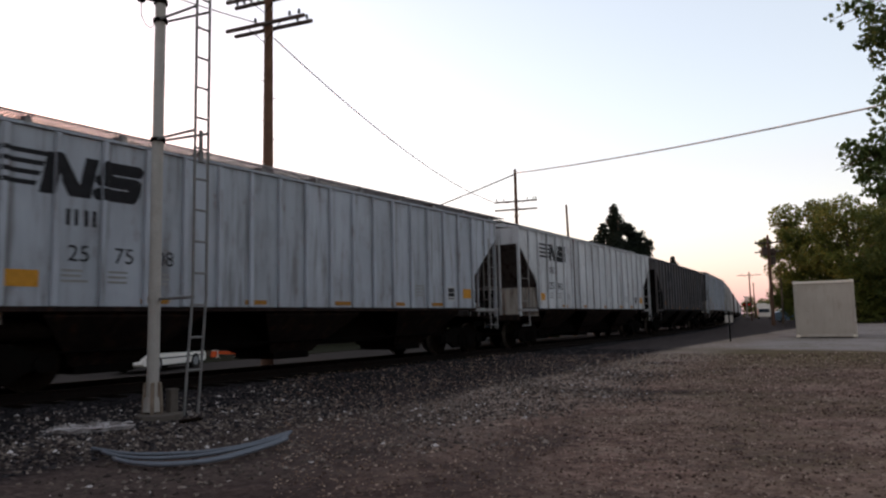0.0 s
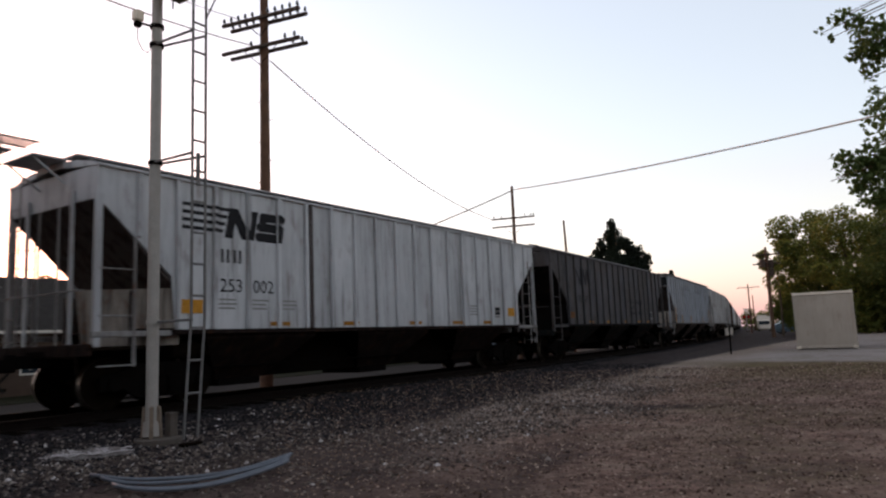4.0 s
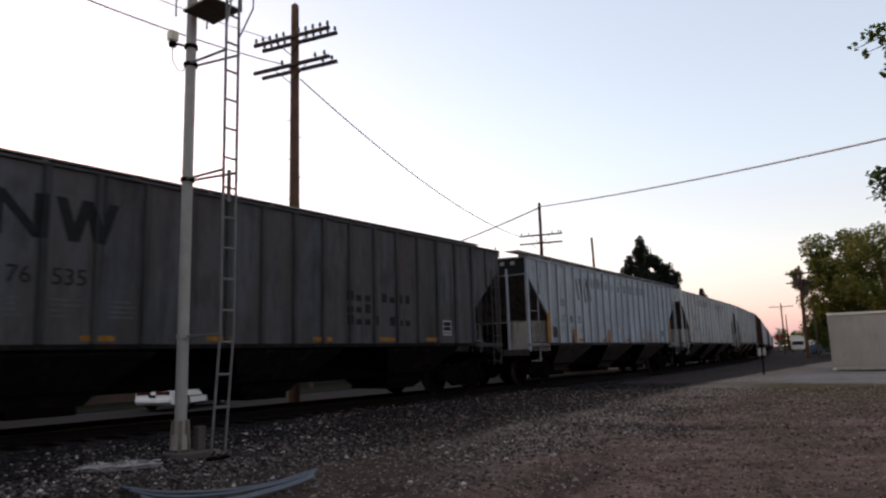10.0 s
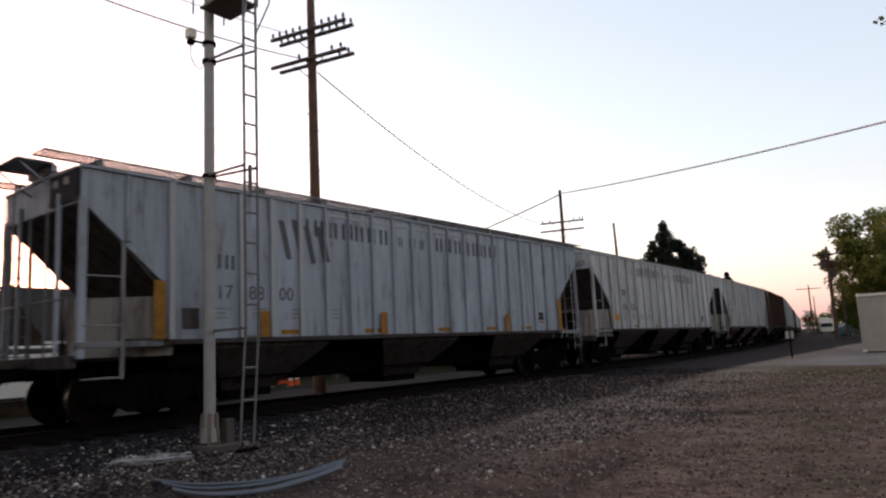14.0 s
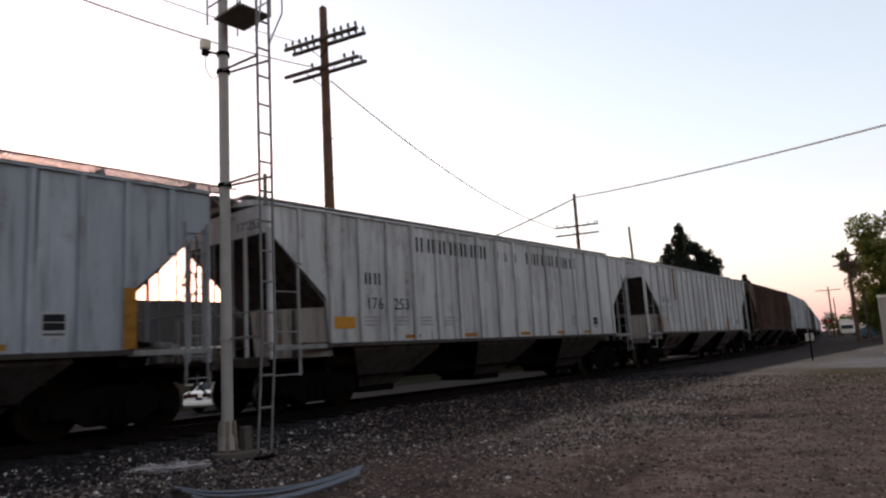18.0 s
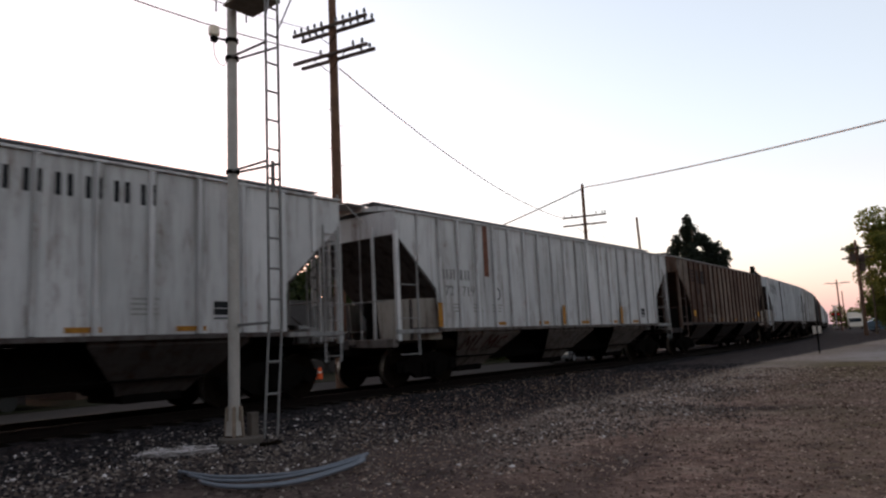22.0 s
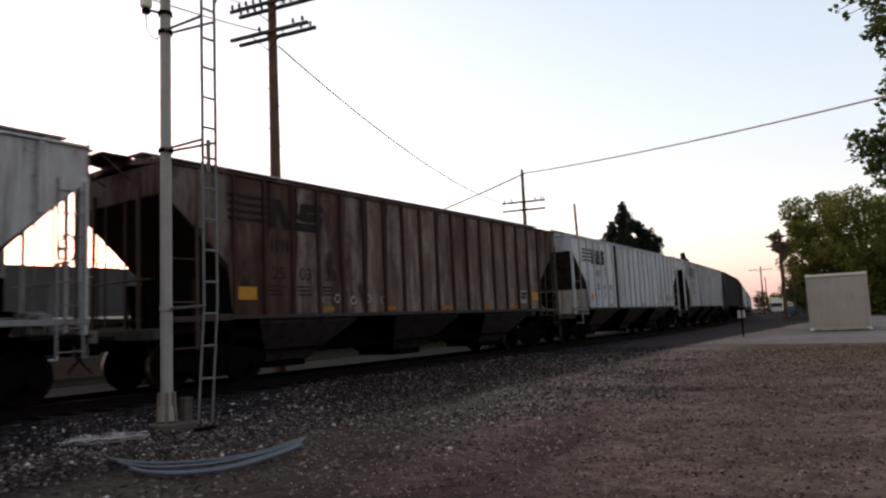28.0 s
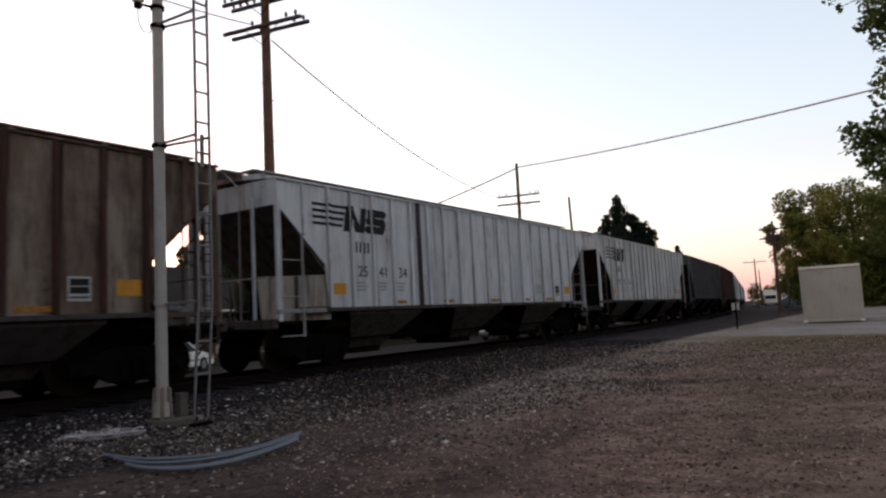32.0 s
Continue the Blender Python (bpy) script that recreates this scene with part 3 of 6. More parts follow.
def bay_mesh(w):
    bm = bmesh.new()
    rings = []
    for hx, hy, z in ((w / 2, 1.47, 1.30), (w / 2, 1.47, 1.20), (w * 0.25, 0.78, 0.50), (w * 0.22, 0.66, 0.36)):
        rings.append([bm.verts.new(c) for c in ((-hx, -hy, z), (hx, -hy, z), (hx, hy, z), (-hx, hy, z))])
    for a, b in zip(rings, rings[1:]):
        for k in range(4):
            bm.faces.new((a[k], b[k], b[(k + 1) % 4], a[(k + 1) % 4]))
    bm.faces.new(rings[-1])
    bm.faces.new(list(reversed(rings[0])))
    bmesh.ops.recalc_face_normals(bm, faces=bm.faces[:])
    # end faces take the near-black slot: the shade on them is painted in
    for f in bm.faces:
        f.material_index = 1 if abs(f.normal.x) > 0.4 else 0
    return bm


def side_outline(L, cut):
    h = L / 2
    return ((-h, 4.2), (-h, 3.62), (-h + cut, 2.34), (-h + cut + 0.1, 1.36), (h - cut - 0.1, 1.36), (h - cut, 2.34), (h, 3.62), (h, 4.2))


def sheet_side(L, cut):
    bm = bmesh.new()
    prism(bm, side_outline(L, cut), -0.015, 0.015)
    return bm


def roof_mesh(L, flat=False):
    bm = bmesh.new()
    h = L / 2 + 0.02
    pr = ((-1.58, 4.17), (-1.58, 4.215), (-0.9, 4.25 if flat else 4.37), (0, 4.28 if flat else 4.43), (0.9, 4.25 if flat else 4.37), (1.58, 4.215), (1.58, 4.17), (0, 4.22 if flat else 4.34))
    a = [bm.verts.new((-h, y, z)) for y, z in pr]
    b = [bm.verts.new((h, y, z)) for y, z in pr]
    n = len(pr)
    for i in range(n):
        bm.faces.new((a[i], a[(i + 1) % n], b[(i + 1) % n], b[i]))
    bm.faces.new(a)
    bm.faces.new(list(reversed(b)))
    bmesh.ops.recalc_face_normals(bm, faces=bm.faces[:])
    return bm


def ladder_mesh(z0, z1, w, rungs):
    bm = bmesh.new()
    for x in (-w / 2, w / 2):
        box(bm, x - 0.018, x + 0.018, -0.01, 0.01, z0, z1)
    for k in range(rungs):
        z = z0 + 0.12 + (z1 - z0 - 0.3) * k / max(1, rungs - 1)
        rod(bm, (-w / 2, 0, z), (w / 2, 0, z), 0.011, n=6)
    return bm


RIBS_OF_WAGON = []


def clipped(outline, x0, x1):
    """The part of an outline between two uprights."""
    for sign, lim in ((1, x0), (-1, -x1)):
        res = []
        for (ax, az), (bx, bz) in zip(outline, outline[1:] + outline[:1]):
            da, db = sign * ax - lim, sign * bx - lim
            if da >= 0:
                res.append((ax, az))
            if (da >= 0) != (db >= 0):
                f = da / (da - db)
                res.append((ax + (bx - ax) * f, az + (bz - az) * f))
        outline = res
        if len(outline) < 3:
            return []
    return outline


def plate(car, name, outline, lift, ink):
    """Paint that lies on the panels and over the ribs between them."""
    bm = bmesh.new()
    for x0, x1, y in [(-50, 50, -1.5325)] + [(x - 0.049, x + 0.049, -1.6075) for x in RIBS_OF_WAGON]:
        o = clipped(list(outline), x0, x1)
        if o:
            bm.faces.new([bm.verts.new((x, y - lift, z)) for x, z in o])
    return part(name, bm, ink, car)


def bar(car, x0, x1, z0, z1, ink, name="lettering_bar"):
    return plate(car, name, ((x0, z0), (x1, z0), (x1, z1), (x0, z1)), 0.0, ink)


def logo_shapes(car, x, z, h, ink, k=1.0):
    """Dark speed stripes and two chunky slanted marks."""
    for i in range(4):
        zz = z + h * (0.5 - 0.14 - 0.24 * i)
        e = x + (1.12 - 0.05 * i) * k
        plate(car, "logo_stripe", ((x, zz), (e, zz), (e + 0.04, zz + h * 0.115), (x, zz + h * 0.115)), 0.0, ink)
    x0, sl = x + 1.02 * k, 0.12 * k
    lo, hi = z - h / 2, z + h / 2
    for dx in (0.0, 0.56 * k):
        plate(car, "logo_block", ((x0 + dx, lo), (x0 + dx + 0.21 * k, lo), (x0 + dx + 0.21 * k + sl, hi), (x0 + dx + sl, hi)), 0.0, ink)
    plate(car, "logo_block", ((x0 + 0.10 * k, hi), (x0 + 0.36 * k, hi), (x0 + 0.70 * k, lo), (x0 + 0.44 * k, lo)), 0.001, ink)
    # the second mark: three slanted bars with cut corners, joined by two short uprights
    x1 = x0 + 0.80 * k
    for zz, a, b in ((0.345, 0.12, 0.84), (0.0, 0.04, 0.80), (-0.345, 0.0, 0.74)):
        t, c = 0.155, 0.06 * k
        lo_, hi_ = z + h * (zz - t), z + h * (zz + t)
        plate(car, "logo_block", ((x1 + a * k + c, lo_), (x1 + b * k - c, lo_), (x1 + b * k, lo_ + c), (x1 + b * k + 0.02, hi_ - c), (x1 + b * k - c, hi_),
                                  (x1 + a * k + c, hi_), (x1 + a * k, hi_ - c), (x1 + a * k, lo_ + c)), 0.0, ink)
    for zz, a in ((0.18, 0.09), (-0.18, 0.56)):
        plate(car, "logo_block", ((x1 + a * k, z + h * (zz - 0.14)), (x1 + (a + 0.22) * k, z + h * (zz - 0.14)), (x1 + (a + 0.25) * k, z + h * (zz + 0.14)), (x1 + (a + 0.03) * k, z + h * (zz + 0.14))), 0.001, ink)


def letter_shape(car, x, z, w, h, ink):
    """A letter-sized mark: two plain uprights."""
    t = w * 0.33
    bar(car, x, x + t, z, z + h, ink)
    bar(car, x + w - t, x + w, z, z + h, ink)


def word_bars(car, x, z, widths, h, ink, step):
    """A painted name as letter-sized plain shapes."""
    for w in widths:
        if w > 0:
            letter_shape(car, x + 0.06, z, w * 0.78, h if w > 0.2 else h * 0.68, ink)
        x += step if w > 0 else step * 0.62


def stencil_lines(car, x, z, n, w, ink):
    for k in range(n):
        part("stencil_line", boxed(x, x + w * random.uniform(0.7, 1.0), -1.5365, -1.533, z - 0.085 * k, z - 0.085 * k + 0.035), ink, car)


def number(car, body, x, z, size, ink, gap):
    """A painted number in groups that stand between the ribs, starting at x."""
    for i, g in enumerate(body.split()):
        o = part("number", flat_text(g, size), ink, car)
        o.matrix_basis = pose(x + gap * (i + 0.5), -1.536, z)


def small_bars(car, x, z, n, ink, h=0.27):
    for k in range(n):
        letter_shape(car, x + 0.3 * k, z, 0.2, h, ink)


def marks_big(num, logo_x, num_x, gap, ink, h_logo=0.62, k=1.0, seam=0.0):
    def go(car, h, step):
        logo_shapes(car, -h + logo_x, 3.49, h_logo, ink, k)
        small_bars(car, -h + num_x + 0.15, 2.68, 2, ink)
        patch(car, -h + 1.85, 1.8, 0.5, 0.26)
        patch(car, h - 1.85, 1.8, 0.45, 0.28)
        number(car, num, -h + 1.54 + step, 2.1, 0.38, ink, step)
        for i in range(3):
            stencil_lines(car, -h + num_x + 0.1 + gap * i, 1.93, 3, 0.45, INK_FAINT if ink is INK else ink)
        if seam:
            part("panel_seam", boxed(-h + seam - 0.05, -h + seam + 0.05, -1.62, -1.53, 1.37, 4.17, 0.01), SLOPE["light"], car, "dark sooty seam post")
    return go


INK_RUST = plain("sooty_brown_stencil_paint", (0.016, 0.012, 0.012), 0.8, 0.0, 0.4, 5)


def marks_rusty(car, h, step):
    marks_big("25 03 38", 1.4, 2.34, 0.78, INK_RUST, 0.64, 1.0)(car, h, step)
    for k in range(5):
        ring(car, -h + 3.9 + 0.55 * k, 1.66 + 0.04 * (k % 2), 0.10, CHALK)


def patch(car, x, z, w, d):
    part("reflector", boxed(x - w / 2, x + w / 2, -1.538, -1.5335, z - d / 2, z + d / 2), YELLOW, car, "dirty yellow reflective strip")


def marks_name(num, x, step, z, num_x, gap, ink, upright=()):
    def go(car, h, step):
        word_bars(car, -h + x, z, (0.34,) * 7 + (0,) + (0.19,) * 3 + (0,) + (0.34,) * 7, 0.36, ink, max(0.41, step / 2))
        small_bars(car, -h + num_x + 0.15, 2.66, 2, ink)
        number(car, num, -h + 1.54 + step, 2.1, 0.38, ink, step)
        for i in range(4):
            stencil_lines(car, -h + num_x + 0.1 + 0.95 * i, 1.9, 3, 0.5, INK_FAINT)
        for px, hh in upright:
            part("reflector", boxed(-h + px - 0.11, -h + px + 0.11, -1.6125, -1.6085, 1.38, 1.38 + hh), YELLOW_DIRTY, car, "upright dirty yellow reflective strip")
        if upright:
            for k in range(5):
                part("post_cap", boxed(RIBS_OF_WAGON[k] - 0.052, RIBS_OF_WAGON[k] + 0.052, -1.6085, -1.6055, 1.38, 4.15), CHALK_BRIGHT, car, "pale repainted post face")
            b0, b1 = RIBS_OF_WAGON[5] + 0.06, RIBS_OF_WAGON[13]
            part("name_board_frame", boxed(b0, b0 + 0.05, -1.555, -1.531, 1.40, 4.02, 0.004), CHALK_BRIGHT, car, "pale edge of a riveted name board")
            part("name_board_frame", boxed(b0 + 0.05, b1, -1.545, -1.531, 3.98, 4.04, 0.004), CHALK_BRIGHT, car, "pale edge of a riveted name board")
            for dx, z0, z1 in ((0.0, 2.95, 3.75), (0.34, 3.0, 3.8), (0.66, 2.9, 3.7), (1.0, 2.95, 3.72)):
                xi = RIBS_OF_WAGON[3] + 0.18 + dx
                plate(car, "old_initial", ((xi, z1), (xi + 0.16, z1), (xi + 0.34, z0), (xi + 0.2, z0)), 0.0, INK_SOFT)
            part("vent_door", boxed(RIBS_OF_WAGON[0] + 0.22, RIBS_OF_WAGON[0] + 0.56, -1.55, -1.531, 1.55, 1.92, 0.01), SLOPE["light"], car, "small dark rusty access door")
            eb = part("end_board", boxed(-h - 0.03, -h - 0.005, -1.46, -0.4, 3.66, 4.19), INK, car, "black board high on the wagon's end")
            for y in (-1.1, -0.7):
                part("stencil_mark", boxed(-h - 0.034, -h - 0.03, y, y + 0.16, 3.98, 4.1), CHALK, eb)
        if not upright:
            nb = part("end_number", flat_text(num.replace(" ", ""), 0.27), ink, car)
            nb.matrix_basis = pose(-h - 0.006, -0.85, 3.74, 0, 0, -90)
            patch(car, -h + 1.95, 1.8, 0.6, 0.26)
    return go


def marks_dark(car, h, step):
    x = -h + 2.45
    for p, q in ((0.0, 0.0), (0.62, 0.62), (0.0, 0.62)):
        plate(car, "lettering_bar", ((x + p, 3.7), (x + p + 0.19, 3.7), (x + q + 0.19, 3.0), (x + q, 3.0)), 0.001 if p != q else 0.0, INK)
    x = -h + 3.38
    for k, (p, q) in enumerate(((0.0, 0.22), (0.42, 0.22), (0.42, 0.64), (0.86, 0.64))):
        plate(car, "lettering_bar", ((x + p, 3.7), (x + p + 0.18, 3.7), (x + q + 0.18, 3.0), (x + q, 3.0)), 0.0005 * k, INK)
    number(car, "176 535", -h + 1.54 + step, 2.3, 0.38, INK, step)
    for i in range(3):
        stencil_lines(car, -h + 2.5 + 0.9 * i, 2.05, 4, 0.5, INK_SOFT)
    for i, letters in enumerate(((1, 0, 0, 9, 1, 0, 1, 1), (0, 0, 1), (1, 0, 0, 1, 9, 1, 0, 0))):
        x = -h + 9.9
        for tall in letters:
            if tall < 9:
                bar(car, x, x + 0.19, 2.36 - 0.28 * i, 2.50 - 0.28 * i + 0.08 * tall, INK)
            x += 0.30
    part("reflector", boxed(-h + 1.62, -h + 2.18, -1.538, -1.5335, 1.62, 1.87), YELLOW_SOOT, car, "sooty orange-brown reflective strip")


def ring(car, x, z, r, ink):
    bm = bmesh.new()
    n = 20
    a = [bm.verts.new((x + r * math.cos(2 * math.pi * k / n), -1.537, z + r * math.sin(2 * math.pi * k / n))) for k in range(n)]
    b = [bm.verts.new((x + 0.75 * r * math.cos(2 * math.pi * k / n), -1.537, z + 0.75 * r * math.sin(2 * math.pi * k / n))) for k in range(n)]
    for k in range(n):
        bm.faces.new((a[k], a[(k + 1) % n], b[(k + 1) % n], b[k]))
    part("round_mark", bm, ink, car)


def marks_small(num):
    def go(car, h, step):
        number(car, num, -h + 1.54, 2.2, 0.36, INK_MID, step)
        small_bars(car, -h + 1.7, 2.6, 4, INK_MID)
        for i in range(3):
            stencil_lines(car, -h + 2.0 + 0.9 * i, 1.95, 3, 0.5, INK_FAINT)
        ring(car, -h + 4.05, 2.28, 0.17, INK)
        part("rust_streak", boxed(-h + 3.5, -h + 3.72, -1.5345, -1.531, 2.75, 4.15), RUST_RUN, car, "long orange-brown rust streak")
        for px in (1.45, 7.6, 11.8):
            part("reflector", boxed(-h + px - 0.09, -h + px + 0.09, -1.6125, -1.6085, 1.4, 2.0), YELLOW_DIRTY, car, "upright dirty yellow reflective strip")
        strokes = ((0.0, 0.8, 0.1, 1.16), (0.1, 1.16, 0.22, 0.92), (0.22, 0.92, 0.38, 1.16), (0.38, 1.16, 0.42, 0.78), (0.62, 1.16, 0.58, 0.78), (0.58, 0.78, 0.86, 0.8),
                   (0.98, 0.8, 1.1, 1.16), (1.1, 1.16, 1.24, 0.9), (1.24, 0.9, 1.44, 1.14), (1.44, 1.14, 1.42, 0.8), (1.9, 1.12, 1.64, 1.06), (1.64, 1.06, 1.62, 0.84), (1.62, 0.84, 1.86, 0.84))
        for x0, z0, x1, z1 in strokes:
            ends = [(-h + 2.75 + x, -1.475 + (1.20 - z), z) for x, z in ((x0, z0), (x1, z1))]
            part("graffiti_stroke", rodded(*ends, 0.024, n=5), GRAFFITI, car, "rust-red graffiti stroke")
    return go


def hopper_wagon(l, r, paint, slope, bay, label, ribs=17, walk_edge=False, marks=None, full=True, low=0.5):
    """A three-bay covered hopper; x runs back along the train, -y faces the lot, z from the rail top."""
    L = r - l
    h = L / 2
    cut = 1.42
    car = thing("hopper_wagon", Matrix(), label, "hopper wagon", "train of covered hopper wagons")
    P, S, B = PAINT[paint], SLOPE[slope], BAY[bay]
    LADDER = IRON[slope]
    RIB = RIBS.get(paint, P)
    key = (round(L, 2),)
    if not full:
        piece("side_sheet", key + (0,), lambda: sheet_side(L, cut), P, car, pose(0, -1.515, 0))
    piece("side_sheet", key + (0,), lambda: sheet_side(L, cut), P, car, pose(0, 1.515, 0))
    piece("roof", key + (walk_edge,), lambda: roof_mesh(L, walk_edge), P, car)
    # outside posts on the near side
    a, b = -h + cut + 0.12, h - cut - 0.12
    step = (b - a) / (ribs - 1)
    RIBS_OF_WAGON[:] = [a + step * k for k in range(ribs)]
    if full:
        for k in range(ribs - 1):
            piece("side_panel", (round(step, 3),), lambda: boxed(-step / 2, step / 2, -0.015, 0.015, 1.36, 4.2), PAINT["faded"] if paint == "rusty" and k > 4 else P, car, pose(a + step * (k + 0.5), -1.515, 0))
        wing = ((-h, 4.2), (-h, 3.62), (-h + cut, 2.34), (-h + cut + 0.1, 1.36), (a, 1.36), (a, 4.2))
        for e in (1, -1):
            bm = bmesh.new()
            prism(bm, tuple((e * x, z) for x, z in wing), -1.53, -1.50)
            part("side_panel", bm, P, car)
    for k in range(ribs):
        x = a + step * k
        piece("rib", (1,), lambda: boxed(-0.05, 0.05, -0.075, 0, 1.37, 4.16, 0.015), RIB, car, pose(x, -1.53, 0))
        if full:
            piece("rib", (1,), lambda: boxed(-0.05, 0.05, -0.075, 0, 1.37, 4.16, 0.015), RIB, car, pose(x, 1.53, 0, 0, 0, 180))
    for x in (-h + 0.75, h - 0.75):
        zlow = 3.62 - (h - abs(x)) / cut * 1.28 + 0.06
        piece("rib", (round(zlow, 2),), lambda: boxed(-0.045, 0.045, -0.06, 0, zlow, 4.16, 0.012), P, car, pose(x, -1.53, 0))
    if full:
        rng = random.Random(int(L * 100) + ribs + int(l))
        for k in range(ribs - 1):
            if rng.random() < (1.0 if paint == "rusty" else 0.8 if paint == "warm" else 0.5):
                x = a + step * k + 0.055
                top = 4.16
                w_ = rng.choice((0.05, 0.08, 0.14) if paint == "rusty" else (0.02, 0.03, 0.05))
                low_ = rng.uniform(1.4, 3.5)
                part("soot_streak", prism(bmesh.new(), ((x, top), (x + w_, top), (x + 0.7 * w_, 0.4 * top + 0.6 * low_), (x + 0.12 * w_, low_), (x, low_)), -1.5335, -1.531), SLOPE[slope], car, "thin soot streak")
    # sills and frame
    for y in (-1.53, 1.53):
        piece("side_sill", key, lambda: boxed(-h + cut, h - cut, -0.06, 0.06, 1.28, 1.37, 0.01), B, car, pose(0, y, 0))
        for e in (-1, 1):
            piece("end_rail", (), lambda: boxed(-cut / 2 - 0.05, cut / 2 + 0.05, -0.04, 0.04, 1.26, 1.36, 0.01), LADDER, car, pose(e * (h - cut / 2), y * 0.985, 0))
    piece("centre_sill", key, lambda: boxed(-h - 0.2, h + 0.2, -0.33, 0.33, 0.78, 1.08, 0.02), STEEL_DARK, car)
    for e in (-1, 1):
        f = pose(0, 0, 0) if e < 0 else pose(0, 0, 0, 0, 0, 180)
        piece("end_sheet", key, lambda: box(boxed(-h, -h + 0.03, -1.5, 1.5, 3.62, 4.2), -h + 0.03, -h + 0.035, -0.2, 0.2, 3.7, 3.8), P, car, f)

        # the overhung slope sheet, its shade carried by the dark paint
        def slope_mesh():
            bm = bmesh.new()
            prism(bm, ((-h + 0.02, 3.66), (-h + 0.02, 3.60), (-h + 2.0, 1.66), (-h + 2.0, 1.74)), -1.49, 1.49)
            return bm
        piece("slope_sheet", key, slope_mesh, S, car, f, "grimy slope sheet with end shade in its dark colour")
        # flared web plates under the slope sheet, and the dark draft gear between them
        for y in (-1, 1):
            top = 2.10 if e < 0 else 1.5
            tip, wide = (0.10, 0.74) if y < 0 else (0.85, 1.08)

            def web_mesh():
                bm = bmesh.new()
                lo_ = [bm.verts.new((-h + x, y * w, 1.10)) for x, w in ((tip + 0.12, wide), (1.62, 1.47), (1.62, 1.43), (tip + 0.12, wide - 0.04))]
                hi_ = [bm.verts.new((-h + x, y * w, z)) for x, w, z in ((tip, wide, top), (1.62, 1.47, top + 0.04), (1.62, 1.43, top + 0.04), (tip, wide - 0.04, top))]
                bm.faces.new(lo_)
                bm.faces.new(hi_)
                for i in range(4):
                    bm.faces.new((lo_[i], lo_[(i + 1) % 4], hi_[(i + 1) % 4], hi_[i]))
                bmesh.ops.recalc_face_normals(bm, faces=bm.faces[:])
                return bm
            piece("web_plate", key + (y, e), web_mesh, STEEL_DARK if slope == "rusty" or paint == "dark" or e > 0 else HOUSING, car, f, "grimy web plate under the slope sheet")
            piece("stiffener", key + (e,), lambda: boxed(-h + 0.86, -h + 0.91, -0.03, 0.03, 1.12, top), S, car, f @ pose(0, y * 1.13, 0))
        piece("bolster", key, lambda: boxed(-h + 0.7, -h + 1.6, -0.3, 0.3, 1.05, 2.1, 0.03), STEEL_DARK, car, f)
        piece("shear_plate", key, lambda: boxed(-h + 0.9, -h + cut + 0.14, -1.50, 1.50, 1.37, 1.40), B, car, f)
        piece("end_platform", key, lambda: boxed(-h - 0.12, -h + 0.9, -1.52, 1.52, 1.04, 1.11, 0.01), STEEL_RUST, car, f)
        piece("end_sill", key, lambda: boxed(-h - 0.2, -h - 0.02, -1.52, 1.52, 0.95, 1.16, 0.02), B, car, f)
        for y in (-0.78, 0.78):
            piece("end_post", key, lambda: boxed(-h - 0.06, -h + 0.0, -0.035, 0.035, 1.1, 3.85, 0.008), LADDER if paint in ("dark", "rusty") else P, car, f @ pose(0, y, 0))
        for y in (-1.49, 1.49):
            piece("corner_post", key, lambda: boxed(-h - 0.02, -h + 0.10, -0.045, 0.045, 1.1, 3.7, 0.01), P, car, f @ pose(0, y, 0))
        # a full ladder at one corner, a post with a few grab irons at the other
        piece("side_ladder", key, lambda: ladder_mesh(0.72, 3.6, 0.42, 8), LADDER, car, f @ pose(-h + 0.27, 1.55, 0))
        piece("end_ladder", key, lambda: ladder_mesh(0.72, 4.35, 0.42, 9), LADDER, car, f @ pose(-h - 0.07, 1.2, 0, 0, 0, 90))

        def grab_post():
            bm = boxed(-h + 0.66, -h + 0.72, -1.56, -1.52, 0.75, 3.0, 0.008)
            for z in (0.78, 1.62, 2.42):
                rod(bm, (-h + 0.04, -1.54, z), (-h + 0.69, -1.54, z), 0.014, n=6)
            return bm
        piece("grab_post", key, grab_post, LADDER, car, f)
        piece("grab_rail", key, lambda: rodded((-h - 0.16, -1.4, 2.05), (-h - 0.16, 1.4, 2.05), 0.016, n=6), LADDER, car, f)
        piece("uncoupling_lever", key, lambda: rod(rodded((-h - 0.26, -1.45, 0.93), (-h - 0.3, -0.15, 0.98), 0.016, n=6), (-h - 0.26, -1.45, 0.93), (-h - 0.26, -1.48, 0.68), 0.016, n=6), STEEL_RUST, car, f)
        for y in (-0.32, 0.36):
            piece("brake_pipe", key, lambda: rodded((-h - 0.02, 0, 1.1), (-h - 0.02, 0, 3.6), 0.022, n=6), LADDER, car, f @ pose(0, y, 0))
        if e > 0:
            # the brake valve, its reservoir and the hand brake on the trailing end
            def valve_mesh():
                bm = boxed(-h + 0.25, -h + 0.55, 0.35, 0.75, 1.11, 1.52, 0.04)
                rod(bm, (-h + 0.42, 0.15, 1.36), (-h + 0.42, 1.1, 1.36), 0.11, n=10)
                rod(bm, (-h + 0.3, 0.95, 1.11), (-h + 0.3, 0.95, 1.9), 0.03, n=6)
                return bm
            piece("brake_valve", key, valve_mesh, IRON["light"], car, f, "grey brake valve with its reservoir")
            wheel_ = rodded((-h - 0.16, 0.55, 2.6), (-h - 0.02, 0.55, 2.6), 0.03, n=8)
